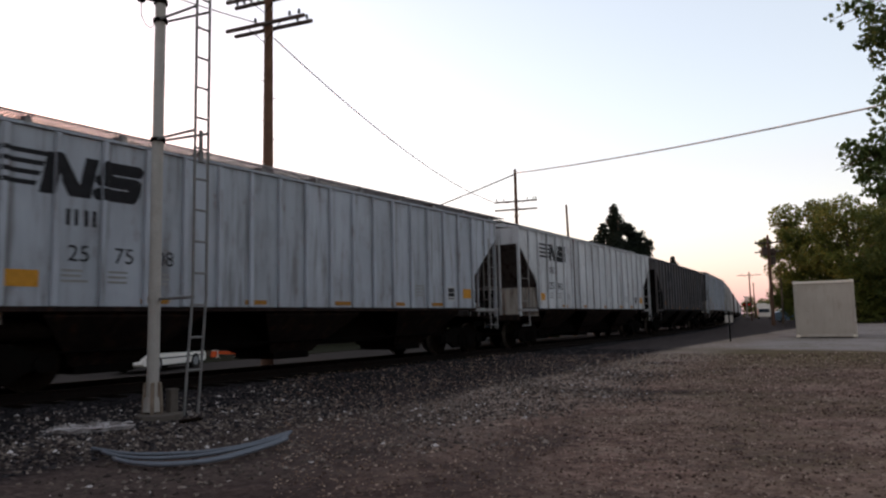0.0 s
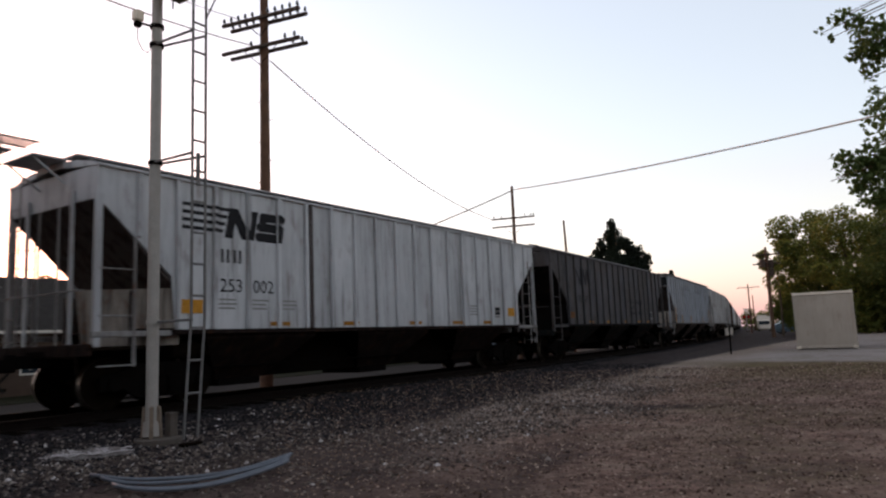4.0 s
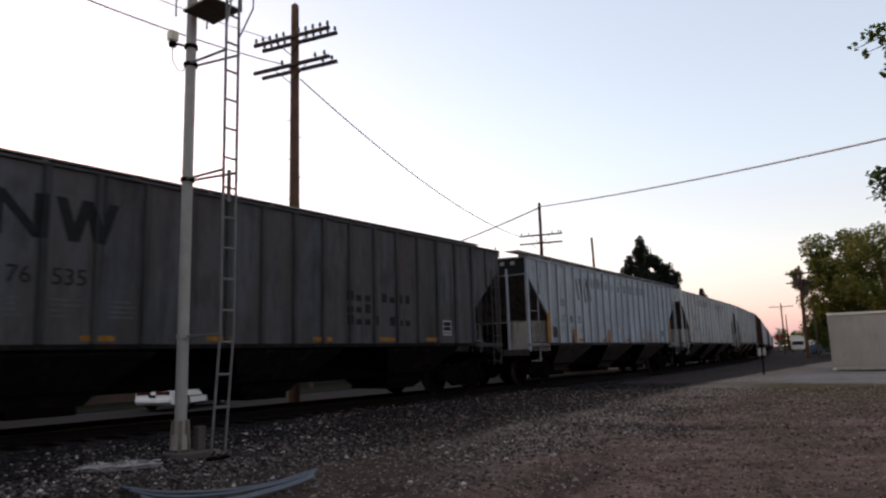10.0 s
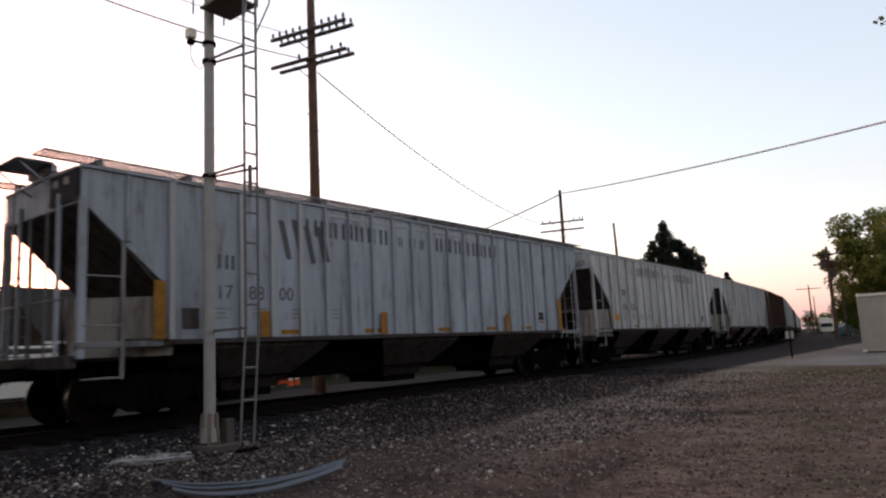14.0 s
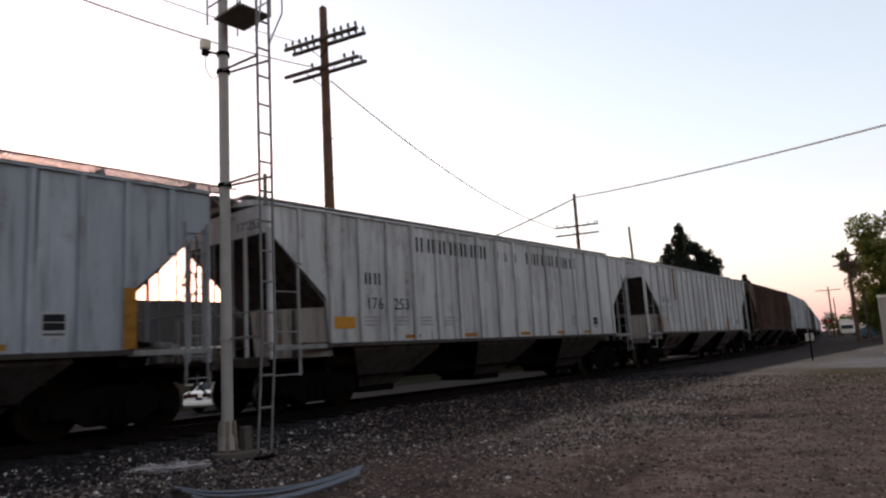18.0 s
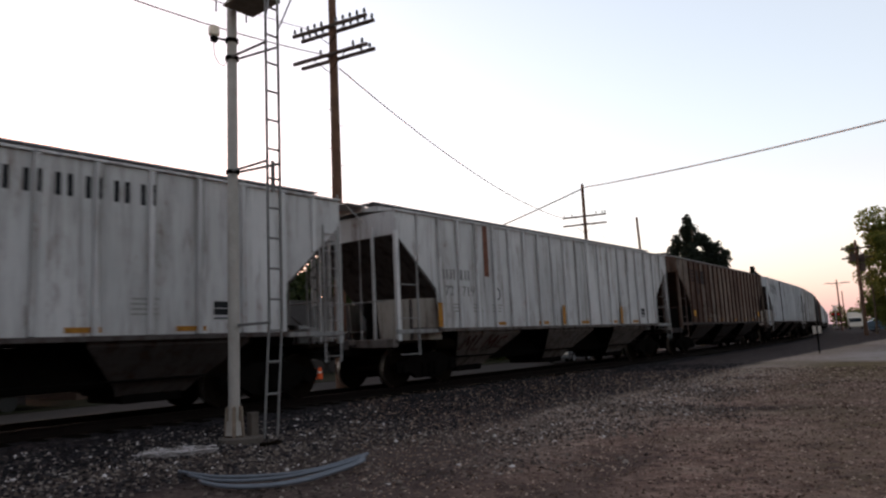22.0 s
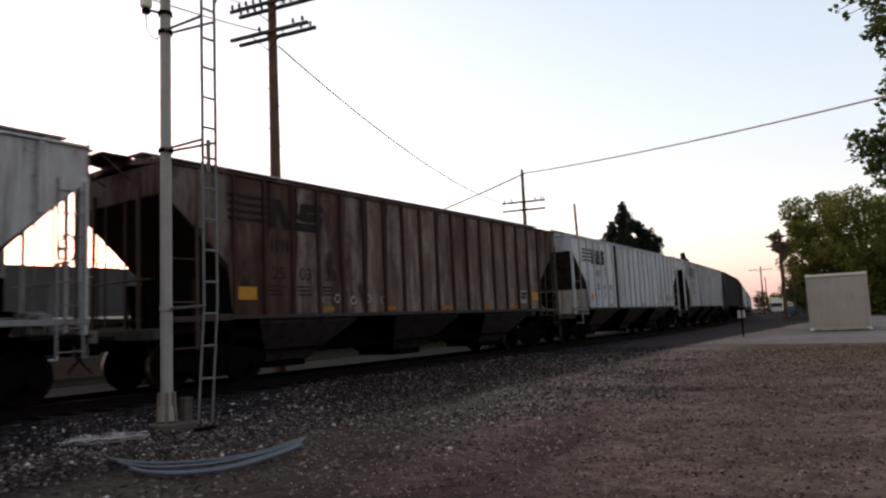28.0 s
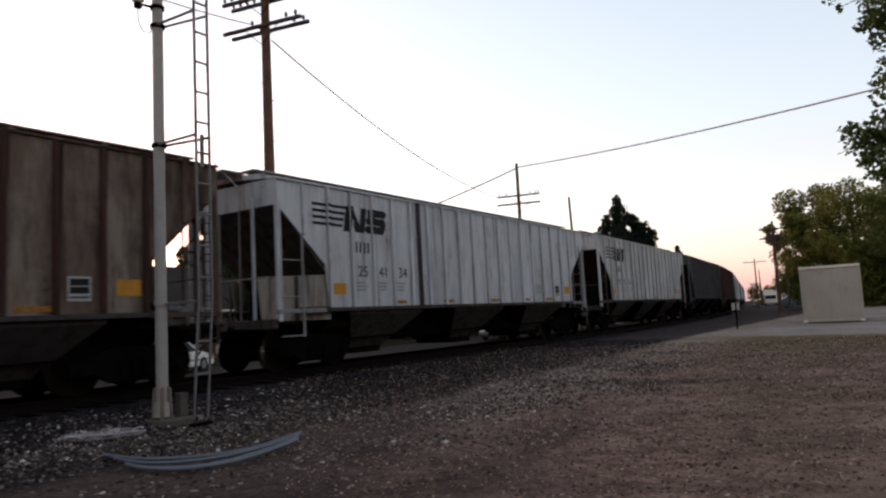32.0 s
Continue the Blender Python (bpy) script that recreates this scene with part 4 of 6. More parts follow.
            for i in range(16):
                p0, p1 = [(-h - 0.16, 0.55 + 0.27 * math.cos(math.pi * j / 8), 2.6 + 0.27 * math.sin(math.pi * j / 8)) for j in (i, i + 1)]
                rod(wheel_, p0, p1, 0.016, n=5)
                if i % 4 == 0:
                    rod(wheel_, (-h - 0.16, 0.55, 2.6), p0, 0.012, n=5)
            part("hand_brake_wheel", wheel_, LADDER, car).matrix_basis = f
        piece("coupler", key, lambda: box(boxed(-h - 0.98, -h, -0.1, 0.1, 0.78, 1.0, 0.02), -h - 1.0, -h - 0.72, -0.2, 0.2, 0.73, 1.03, 0.04), STEEL_DARK, car, f)
        piece("air_hose", key, lambda: rodded((-h - 0.35, 0.4, 0.8), (-h - 0.75, 0.3, 0.42), 0.025, n=6), RUBBER, car, f)

        def walk_end():
            bm = bmesh.new()
            box(bm, -h - 0.62, -h - 0.02, -0.55, 0.55, 4.42, 4.45)
            box(bm, -h - 0.05, -h + 0.05, -0.5, 0.5, 4.3, 4.42)
            for y in (-0.45, 0.45):
                rod(bm, (-h - 0.58, y, 4.43), (-h + 0.02, y, 4.0), 0.02, n=6)
            return bm
        piece("roof_walk_end", key, walk_end, P, car, f)
    # roof hatches and running boards
    piece("hatch_trough", key, lambda: boxed(-h + 0.6, h - 0.6, -0.32, 0.32, 4.26, 4.36 if walk_edge else 4.50, 0.02), P, car)
    yb = 1.3 if walk_edge else 0.6
    for y in (-yb, yb):
        zb = 4.345 if walk_edge else 4.475

        def board():
            if walk_edge:
                bm = bmesh.new()
                n = int((L + 1.2) / 0.085)
                for k in range(n):
                    x = -h - 0.6 + 0.085 * k
                    box(bm, x, x + 0.060, -0.24, 0.24, zb + 0.014, zb + 0.020)
                for y in (-0.24, 0.22):
                    box(bm, -h - 0.6, h + 0.6, y, y + 0.02, zb, zb + 0.03)
            else:
                bm = boxed(-h, h, -0.24, 0.24, zb, zb + 0.03)
            for k in range(11):
                x = -h + 0.3 + (L - 0.6) * k / 10
                box(bm, x - 0.05, x + 0.05, -0.2, 0.2, 4.20, zb + 0.001)
            return bm
        piece("running_board", key + (walk_edge,), board, IRON["light"] if walk_edge else GALV, car, pose(0, y, 0))
    # hopper bays
    span = L - 2 * cut - 0.1
    w = span / 3
    for k in (-1, 0, 1):
        hop = piece("hopper_bay", (), lambda: bay_mesh(2.95), B, car, pose(k * w, 0, 0), "grimy tapered discharge hopper with underside shade in its colour")
        # second slot: near-black for the shaded end faces
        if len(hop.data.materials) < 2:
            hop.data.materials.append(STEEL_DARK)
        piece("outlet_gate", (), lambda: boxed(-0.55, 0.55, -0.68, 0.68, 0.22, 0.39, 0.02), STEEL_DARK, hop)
    # underframe as one black box that also holds the shade between the hoppers
    piece("underframe", key + (low,), lambda: boxed(-h + cut + 0.2, h - cut - 0.2, -0.62, 0.62, low, 1.24, 0.02), STEEL_DARK, car, None, "black underframe and brake gear, solid to fill the shaded gaps")
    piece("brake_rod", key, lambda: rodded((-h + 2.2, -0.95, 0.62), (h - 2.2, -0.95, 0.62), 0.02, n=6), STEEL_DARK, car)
    piece("air_reservoir", (), lambda: rodded((-0.4, 0, 0), (0.4, 0, 0), 0.17, n=14), STEEL_RUST, car, pose(-h + 2.1, -1.05, 1.0))
    # reflector patches along the sill
    for x in (-h * 0.5, -h * 0.22, 0.1 * h, 0.36 * h, h * 0.58):
        piece("reflector", (), lambda: boxed(-0.28, 0.28, -0.004, 0, 1.42, 1.51), YELLOW_DIRTY, car, pose(x, -1.5325, 0), "dirty yellow reflective strip")
    if full:
        panel = part("data_panel", boxed(-0.19, 0.19, -0.003, 0, 1.58, 1.98), CHALK_BRIGHT, car, "black data panel with a white frame")
        panel.matrix_basis = pose(a + step * (ribs - 1 - 1.5), -1.5315, 0)
        for z in (1.70, 1.83):
            part("black_field", boxed(-0.16, 0.16, -0.006, -0.003, z, z + 0.115), INK, panel)
        part("stencil_line", boxed(-0.16, 0.16, -0.005, -0.003, 1.62, 1.66), INK_SOFT, panel)
    if paint in ("light", "blue", "warm"):
        stencil_lines(car, h * 0.45, 1.95, 4, 0.5, INK_FAINT)
    if marks:
        marks(car, h, step)
    wheels = truck(car, -h + 1.5) + truck(car, h - 1.5)
    return car, wheels


TRAIN = []


def add_wagon(l, r, *a, **k):
    car, wheels = hopper_wagon(l, r, *a, **k)
    TRAIN.append((car, wheels, (l + r) / 2))


GREY_L = "light grey covered hopper wagon with outside ribs and dark logo stripes"
add_wagon(-14.6, 1.8, "light", "light", "light", "light grey covered hopper wagon with outside ribs")
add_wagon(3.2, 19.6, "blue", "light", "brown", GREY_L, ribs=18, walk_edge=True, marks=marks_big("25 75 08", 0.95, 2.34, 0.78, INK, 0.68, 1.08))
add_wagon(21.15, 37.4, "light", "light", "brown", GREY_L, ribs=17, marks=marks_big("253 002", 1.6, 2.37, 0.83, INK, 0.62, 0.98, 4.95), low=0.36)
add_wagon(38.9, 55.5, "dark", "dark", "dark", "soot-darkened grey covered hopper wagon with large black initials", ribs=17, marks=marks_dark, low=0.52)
add_wagon(57.2, 74.1, "blue", "light", "light", "weathered blue-grey covered hopper wagon with a painted company name", ribs=20, walk_edge=True,
          marks=marks_name("17 88 00", 4.4, 0.47, 3.5, 2.2, 0.68, INK_SOFT, ((1.3, 1.0), (3.5, 0.5), (6.9, 0.5), (12.2, 0.5), (15.4, 1.0))))
add_wagon(75.4, 92.0, "warm", "light", "light", "weathered pale grey covered hopper wagon with a painted company name", ribs=16, marks=marks_name("176 253", 4.35, 0.44, 3.55, 2.45, 0.9, INK))
add_wagon(93.7, 110.3, "warm", "light", "pale", "pale grey hopper wagon with a rust streak and graffiti", ribs=18, marks=marks_small("72 719"))
add_wagon(111.67, 127.9, "rusty", "rusty", "rusty", "heavily rusted brown-grey covered hopper wagon with dark logo stripes", ribs=18, marks=marks_rusty)
add_wagon(129.4, 146.0, "light", "light", "light", GREY_L, ribs=18, marks=marks_big("25 41 34", 1.05, 2.34, 0.8, INK, 0.62, 1.0, 5.08))
add_wagon(147.8, 164.2, "warm", "rusty", "rusty", "weathered brownish grey covered hopper wagon with dark logo stripes", ribs=18, marks=marks_big("25 41 88", 1.05, 2.34, 0.8, INK, 0.62, 1.0, 4.7))
for k, (p, s) in enumerate((("dark", "dark"), ("brown", "rusty"), ("warm", "light"), ("light", "light"), ("dark", "dark"), ("warm", "light"), ("rusty", "rusty"), ("light", "light"), ("blue", "light"))):
    names = {"warm": "pale grey", "dark": "dark sooty grey", "brown": "brown", "light": "light grey", "rusty": "rusty brown", "blue": "blue-grey"}
    add_wagon(166.0 + 18.2 * k, 182.4 + 18.2 * k, p, s, s, names[p] + " covered hopper wagon far down the train", full=False)


GRATE = plain("olive_grey_grating", (0.12, 0.105, 0.085), 0.8, 0.0, 0.3, 9)


# ---- signal mast with its ladder, beside the track ----
def signal_mast():
    base = sight(-22.75, 11.8)
    gz = ground_z(base.x, base.y)
    root = thing("signal_mast", Matrix.Translation((base.x, base.y, gz)) @ pose(0, 0, 0, 0, 0, -math.degrees(TH0)),
                 "dull silver signal mast with a ladder on a concrete footing", "signal mast")
    # local x points to the lot, y along the track
    bm = bmesh.new()
    bmesh.ops.create_cone(bm, cap_ends=True, segments=20, radius1=0.38, radius2=0.35, depth=0.30, matrix=pose(0.13, 0.03, -0.06))
    part("footing", bm, CONCRETE, root, "round weathered concrete footing")
    shaft = rodded((0, 0, 0.3), (0, 0, 9.6), 0.094, 0.08, 16)
    rod(shaft, (0, 0, 0.12), (0, 0, 0.34), 0.14, 0.12, 14)
    part("shaft", shaft, MAST_PAINT, root)
    for ang in (35, 145, 215, 325):
        bm = bmesh.new()
        prism(bm, ((0.07, 0.06), (0.165, 0.06), (0.13, 0.56), (0.07, 0.58)), -0.03, 0.03)
        o = part("base_fin", bm, FIN, root)
        o.matrix_basis = pose(0, 0, 0, 0, 0, ang)
    part("junction_box", box(boxed(0.04, 0.18, 0.20, 0.34, 0.06, 0.43, 0.012), 0.03, 0.19, 0.19, 0.35, 0.425, 0.45, 0.008), CONCRETE, root, "small weathered grey junction box")
    lx = 0.9
    def rail_y(y, z):
        """The ladder's foot is kicked a little to one side."""
        return y - 0.12 * max(0.0, 1.9 - z) / 1.8
    for y in (0.045, 0.285):
        bm = boxed(lx - 0.016, lx + 0.016, y - 0.018, y + 0.018, 1.88, 9.4, 0.004)
        bar_ = boxed(lx - 0.016, lx + 0.016, y - 0.016, y + 0.016, 0.12, 1.9, 0.004)
        for v in bar_.verts:
            v.co.y = v.co.y + rail_y(0, v.co.z)
        part("ladder_rail", bm, LADDER_STEEL, root)
        part("ladder_rail", bar_, LADDER_STEEL, root)
    z = 0.77
    while z < 9.3:
        part("rung", rodded((lx, rail_y(0.045, z), z), (lx, rail_y(0.285, z), z), 0.019, n=8), LADDER_STEEL, root)
        z += 0.485
    part("bracket", boxed(0.0, lx + 0.06, 0.0, 0.04, 1.84, 1.88, 0.006), LADDER_STEEL, root, "flat steel strut tying the ladder to the mast")
    low = bmesh.new()
    rod(low, (0, 0, 1.83), (0, 0, 1.90), 0.108, n=16)
    part("clamp", low, MAST_PAINT, root)
    part("ladder_foot", boxed(lx - 0.06, lx + 0.06, -0.12, 0.22, 0.02, 0.06, 0.01), STEEL_RUST, root)
    for zz in (4.42, 6.42):
        for a, b in ((-0.06, 0.03), (0.06, 0.30)):
            part("bracket", rodded((0.02, a, zz), (lx, b, zz + 0.02), 0.023, n=6), LADDER_STEEL, root)
        clamp = bmesh.new()
        rod(clamp, (0, 0, zz - 0.03), (0, 0, zz + 0.03), 0.115, n=16)
        part("clamp", clamp, STEEL_DARK, root)
    part("ladder_stub", rodded((lx - 0.02, 0.165, 3.95), (lx - 0.02, 0.165, 4.46), 0.032, n=8), LADDER_STEEL, root)
    # service platform with hoops
    plate_ = part("platform", boxed(0.1, 0.86, -0.24, 0.36, 7.26, 7.285), GRATE, root, "olive-grey steel grating platform")
    for k in range(12):
        x = 0.12 + 0.062 * k
        part("grating_bar", boxed(x, x + 0.02, -0.24, 0.36, 7.285, 7.31), GRATE, plate_)
    for x, y in ((-0.1, -0.24), (-0.1, 0.36), (0.86, -0.24), (0.86, 0.36)):
        part("guard_post", rodded((x, y, 7.24), (x, y, 8.5), 0.016, n=6), GALV, root)
    for zz in (7.55, 8.0):
        for y in (-0.24, 0.36):
            part("guard_rail", rodded((-0.1, y, zz), (0.86, y, zz), 0.014, n=6), GALV, root)
    for y in (0.03, 0.30):
        part("hoop", rodded((lx, y, 6.75), (lx + 0.12, y * 1.6, 7.3), 0.014, n=6), GALV, root)
        part("hoop", rodded((lx + 0.12, y * 1.6, 7.3), (lx + 0.12, y * 1.6, 8.5), 0.014, n=6), GALV, root)
    # camera box on a short arm with a hanging cable
    arm = rodded((0, 0, 6.74), (0, -0.32, 6.70), 0.022, n=6)
    part("lamp_arm", arm, STEEL_DARK, root)
    lamp = part("lamp_box", boxed(-0.07, 0.07, -0.42, -0.27, 6.72, 6.90, 0.02), BOX_TRIM, root, "small pale box on a bracket")
    part("lamp_base", boxed(-0.05, 0.05, -0.40, -0.29, 6.62, 6.72, 0.02), STEEL_DARK, lamp)
    tube("drop_cable", [(0, -0.35, 6.62), (0, -0.34, 6.4), (0, -0.26, 6.27), (0, -0.16, 6.25), (0, -0.09, 6.36)], 0.008, CABLE, root)
    cl = bmesh.new()
    rod(cl, (0, 0, 6.71), (0, 0, 6.77), 0.112, n=16)
    part("clamp", cl, STEEL_DARK, root)


signal_mast()


# ---- poles and wires ----
POLE_AZ = 112.0


def utility_pole(p, top, arms, lean=(0, 0), r=0.17, az=POLE_AZ, half=1.5, pins=10, label="tall weathered brown wooden utility pole with paired crossarms"):
    gz = ground_z(p.x, p.y) - 0.1
    root = thing("utility_pole", Matrix.Translation((p.x, p.y, gz)) @ pose(0, 0, 0, lean[0], lean[1], 90 - az), label, "utility pole", "poles along the track")
    h = top - gz
    bm = bmesh.new()
    rings = []
    for k in range(13):
        z = h * k / 12
        rr = r * (1 - 0.38 * k / 12)
        rings.append([bm.verts.new((rr * math.cos(a * math.pi / 6) * (1 + 0.05 * noise.noise((a, z, 1))), rr * math.sin(a * math.pi / 6), z)) for a in range(12)])
    for a, b in zip(rings, rings[1:]):
        for k in range(12):
            bm.faces.new((a[k], a[(k + 1) % 12], b[(k + 1) % 12], b[k]))
    tip = bm.verts.new((0, 0, h + 0.12))
    for k in range(12):
        bm.faces.new((rings[-1][k], rings[-1][(k + 1) % 12], tip))
    part("pole_shaft", bm, WOOD_POLE, root, smooth_faces=True)
    if r > 0.19:
        for k in range(9):
            z = h * (0.3 + 0.05 * k)
            sx = 1 if k % 2 else -1
            part("pole_step", rodded((sx * r * 0.7, 0, z), (sx * (r + 0.1), 0, z + 0.02), 0.012, n=5), STEEL_DARK, root)
    for z, ys, pin_at in arms:
        for y in ys:
            arm = part("crossarm", boxed(-half, half, y - 0.05, y + 0.05, z - gz - 0.05, z - gz + 0.055, 0.01), WOOD_ARM, root)
            for x in pin_at:
                ins = bmesh.new()
                rod(ins, (x, y, z - gz + 0.06), (x, y, z - gz + 0.13), 0.018, n=6)
                rod(ins, (x, y, z - gz + 0.12), (x, y, z - gz + 0.24), 0.055, 0.035, 8)
                part("insulator", ins, GLASS_INS, arm)
        if ys:
            for sx in (-1, 1):
                part("brace", rodded((sx * half * 0.42, ys[0], z - gz - 0.05), (0, ys[0], z - gz - 0.62), 0.014, n=5), STEEL_DARK, root)
    return root


TEN = (-1.42, -1.14, -0.86, -0.58, -0.3, 0.3, 0.58, 0.86, 1.14, 1.42)
P1 = sight(-14.35, 22.0)
utility_pole(P1, 13.3, ((12.1, (-0.22, 0.22), TEN), (11.12, (-0.22, 0.22), (-0.35, 0.95, 1.3))), r=0.2)
P2 = sight(6.2, 46.0)
utility_pole(P2, 11.55, ((9.4, (-0.12,), (-1.3, -0.8, 0.8, 1.2, 1.38)), (8.85, (-0.12,), ())), az=108, half=1.45, r=0.16)
P3 = sight(10.6, 62.0)
utility_pole(P3, 11.6, (), lean=(0, -1.5), r=0.16, label="bare leaning wooden pole behind the wagons")
P4 = sight(25.35, 75.0)
utility_pole(P4, 9.2, ((8.5, (-0.15, 0.15), (-1.1, 0, 1.1)), (7.6, (-0.15, 0.15), (-0.8, 0.8))), az=120, half=1.25, r=0.19,
             label="brown wooden utility pole with crossarms and transformers beside the crossing")
for dz, dx in ((7.2, 0.42), (7.25, -0.42), (6.35, 0.38)):
    tr = thing("transformer", Matrix.Translation((P4.x + dx, P4.y, dz)), "dark grey pole transformer drum", "transformer", "transformers on the pole")
    part("drum", rodded((0, 0, 0), (0, 0, 0.75), 0.27, n=14), WOOD_ARM, tr)
    part("bushing", rodded((0, 0, 0.75), (0, 0, 0.95), 0.05, n=8), GLASS_INS, tr)
    part("bracket", boxed(-0.12, 0.12, -0.05, 0.05, 0.3, 0.4), STEEL_DARK, tr)
P5 = sight(23.9, 125.0)
utility_pole(P5, 8.4, ((7.9, (-0.12,), (-1.1, 1.1)),), az=115, half=1.8, r=0.15, label="distant wooden pole with one crossarm past the crossing")
P6 = sight(24.15, 170.0)
utility_pole(P6, 8.4, (), az=115, half=1.8, r=0.15, label="distant bare wooden pole past the crossing")


def wire(a, b, sag, r=0.012, label="thin dark overhead wire between poles"):
    pts = []
    for k in range(25):
        f = k / 24
        p = Vector(a).lerp(Vector(b), f)
        p.z -= 4 * sag * f * (1 - f)
        pts.append(p)
    o = tube("wire", pts, r, CABLE, n=5)
    tagged(o, label, "wire", "overhead wires")


def arm_point(p, x, z, az=POLE_AZ, y=0.0):
    a = radians(90 - az)
    return (p.x + x * math.cos(a) - y * math.sin(a), p.y + x * math.sin(a) + y * math.cos(a), z)


LEFT = Vector((P1.x - 12.0, P1.y - 30.0, 0))
wire(arm_point(P1, 0.22, 10.68), arm_point(P2, -1.35, 9.4, 108), 0.75, 0.024)
wire(arm_point(P1, -0.4, 11.3), (LEFT.x, LEFT.y, 11.6), 2.0, 0.02)
wire(arm_point(P1, -0.9, 12.3), (LEFT.x - 0.4, LEFT.y, 12.3), 1.9, 0.013)
wire((P2.x, P2.y, 11.35), (19.15, 16.07, 8.25), 0.35, 0.04, "thick grey overhead cable crossing above the lot")
wire((P2.x, P2.y, 11.3), tuple(sight(-13, 47, 6.0)), 0.3, 0.05, "grey overhead cable running behind the wagons")
wire(arm_point(P2, 0.5, 8.9), arm_point(P3, 0, 7.0), 0.5, 0.008)
utility_pole(Vector((19.15, 16.07, 0)), 9.5, (), label="wooden pole at the edge of the lot")
utility_pole(sight(-13, 47), 7.0, (), label="wooden service pole behind the track")
utility_pole(Vector((LEFT.x, LEFT.y, 0)), 13.3, ((12.1, (-0.22, 0.22), TEN),), r=0.2)


# ---- shipping container ----
def container():
    b = 28.75
    p = sight(b, 35.7)
    gz = ground_z(p.x, p.y)
    root = thing("shipping_container", Matrix.Translation((p.x, p.y, gz)) @ pose(0, 0, 0, 0, 0, -b - 2), "beige steel shipping container with pale corner castings on gravel", "container")
    W, H, LN = 1.21, 2.59, 6.06
    part("end_wall", boxed(-W + 0.08, W - 0.08, 0.05, 0.09, 0.16, H - 0.1), BOX_PAINT, root)
    for sx in (-1, 1):
        part("corner_post", boxed(sx * W - (0.1 if sx > 0 else 0), sx * W + (0.1 if sx < 0 else 0), 0, 0.14, 0.18, H - 0.12, 0.01), BOX_PAINT, root)
        part("side_wall", boxed(sx * (W - 0.03) - 0.02, sx * (W - 0.03) + 0.02, 0.1, LN, 0.15, H - 0.06), BOX_PAINT, root)
        for y in (0.0, LN - 0.16):
            for z in (0.03, H - 0.12):
                part("corner_casting", boxed(sx * W - (0.165 if sx > 0 else 0.006), sx * W + (0.165 if sx < 0 else 0.006), y - 0.01, y + 0.17, z, z + 0.125, 0.012), BOX_TRIM, root, "pale corner casting")
    part("top_rail", boxed(-W + 0.16, W - 0.16, 0.0, 0.1, H - 0.12, H - 0.01, 0.01), BOX_TRIM, root)
    part("bottom_rail", boxed(-W + 0.16, W - 0.16, 0.0, 0.1, 0.05, 0.17, 0.01), BOX_PAINT, root)
    part("roof", boxed(-W, W, 0.1, LN, H - 0.05, H - 0.02), BOX_PAINT, root)
    part("floor", boxed(-W + 0.02, W - 0.02, 0.1, LN, 0.08, 0.15), STEEL_DARK, root)


container()


# ---- litter by the mast ----
def pipe_lengths():
    arcs = (((-4.24, 8.42), (-2.95, 7.55), (-2.06, 9.32)), ((-4.0, 8.18), (-2.95, 7.32), (-2.04, 9.1)),
            ((-3.72, 7.86), (-2.72, 6.98), (-2.02, 8.9)), ((-3.66, 7.76), (-2.62, 6.9), (-1.98, 8.75)))
    for k, (a, c, b) in enumerate(arcs):
        a, b, c = Vector(a) * 0.985, Vector(b) * 0.985, Vector(c) * 0.985
        pts = []
        for i in range(25):
            f = i / 24
            q = a * (1 - f) ** 2 + c * 2 * f * (1 - f) + b * f * f
            pts.append((q.x, q.y, ground_z(q.x, q.y) + 0.04 + 0.008 * k + 0.05 * f ** 4))
        o = tube("plastic_pipe", pts, 0.021, PLASTIC_HOSE, n=8)
        tagged(o, "bent pale blue-grey plastic pipe lying on the gravel", "pipe", "plastic pipes on the ground")


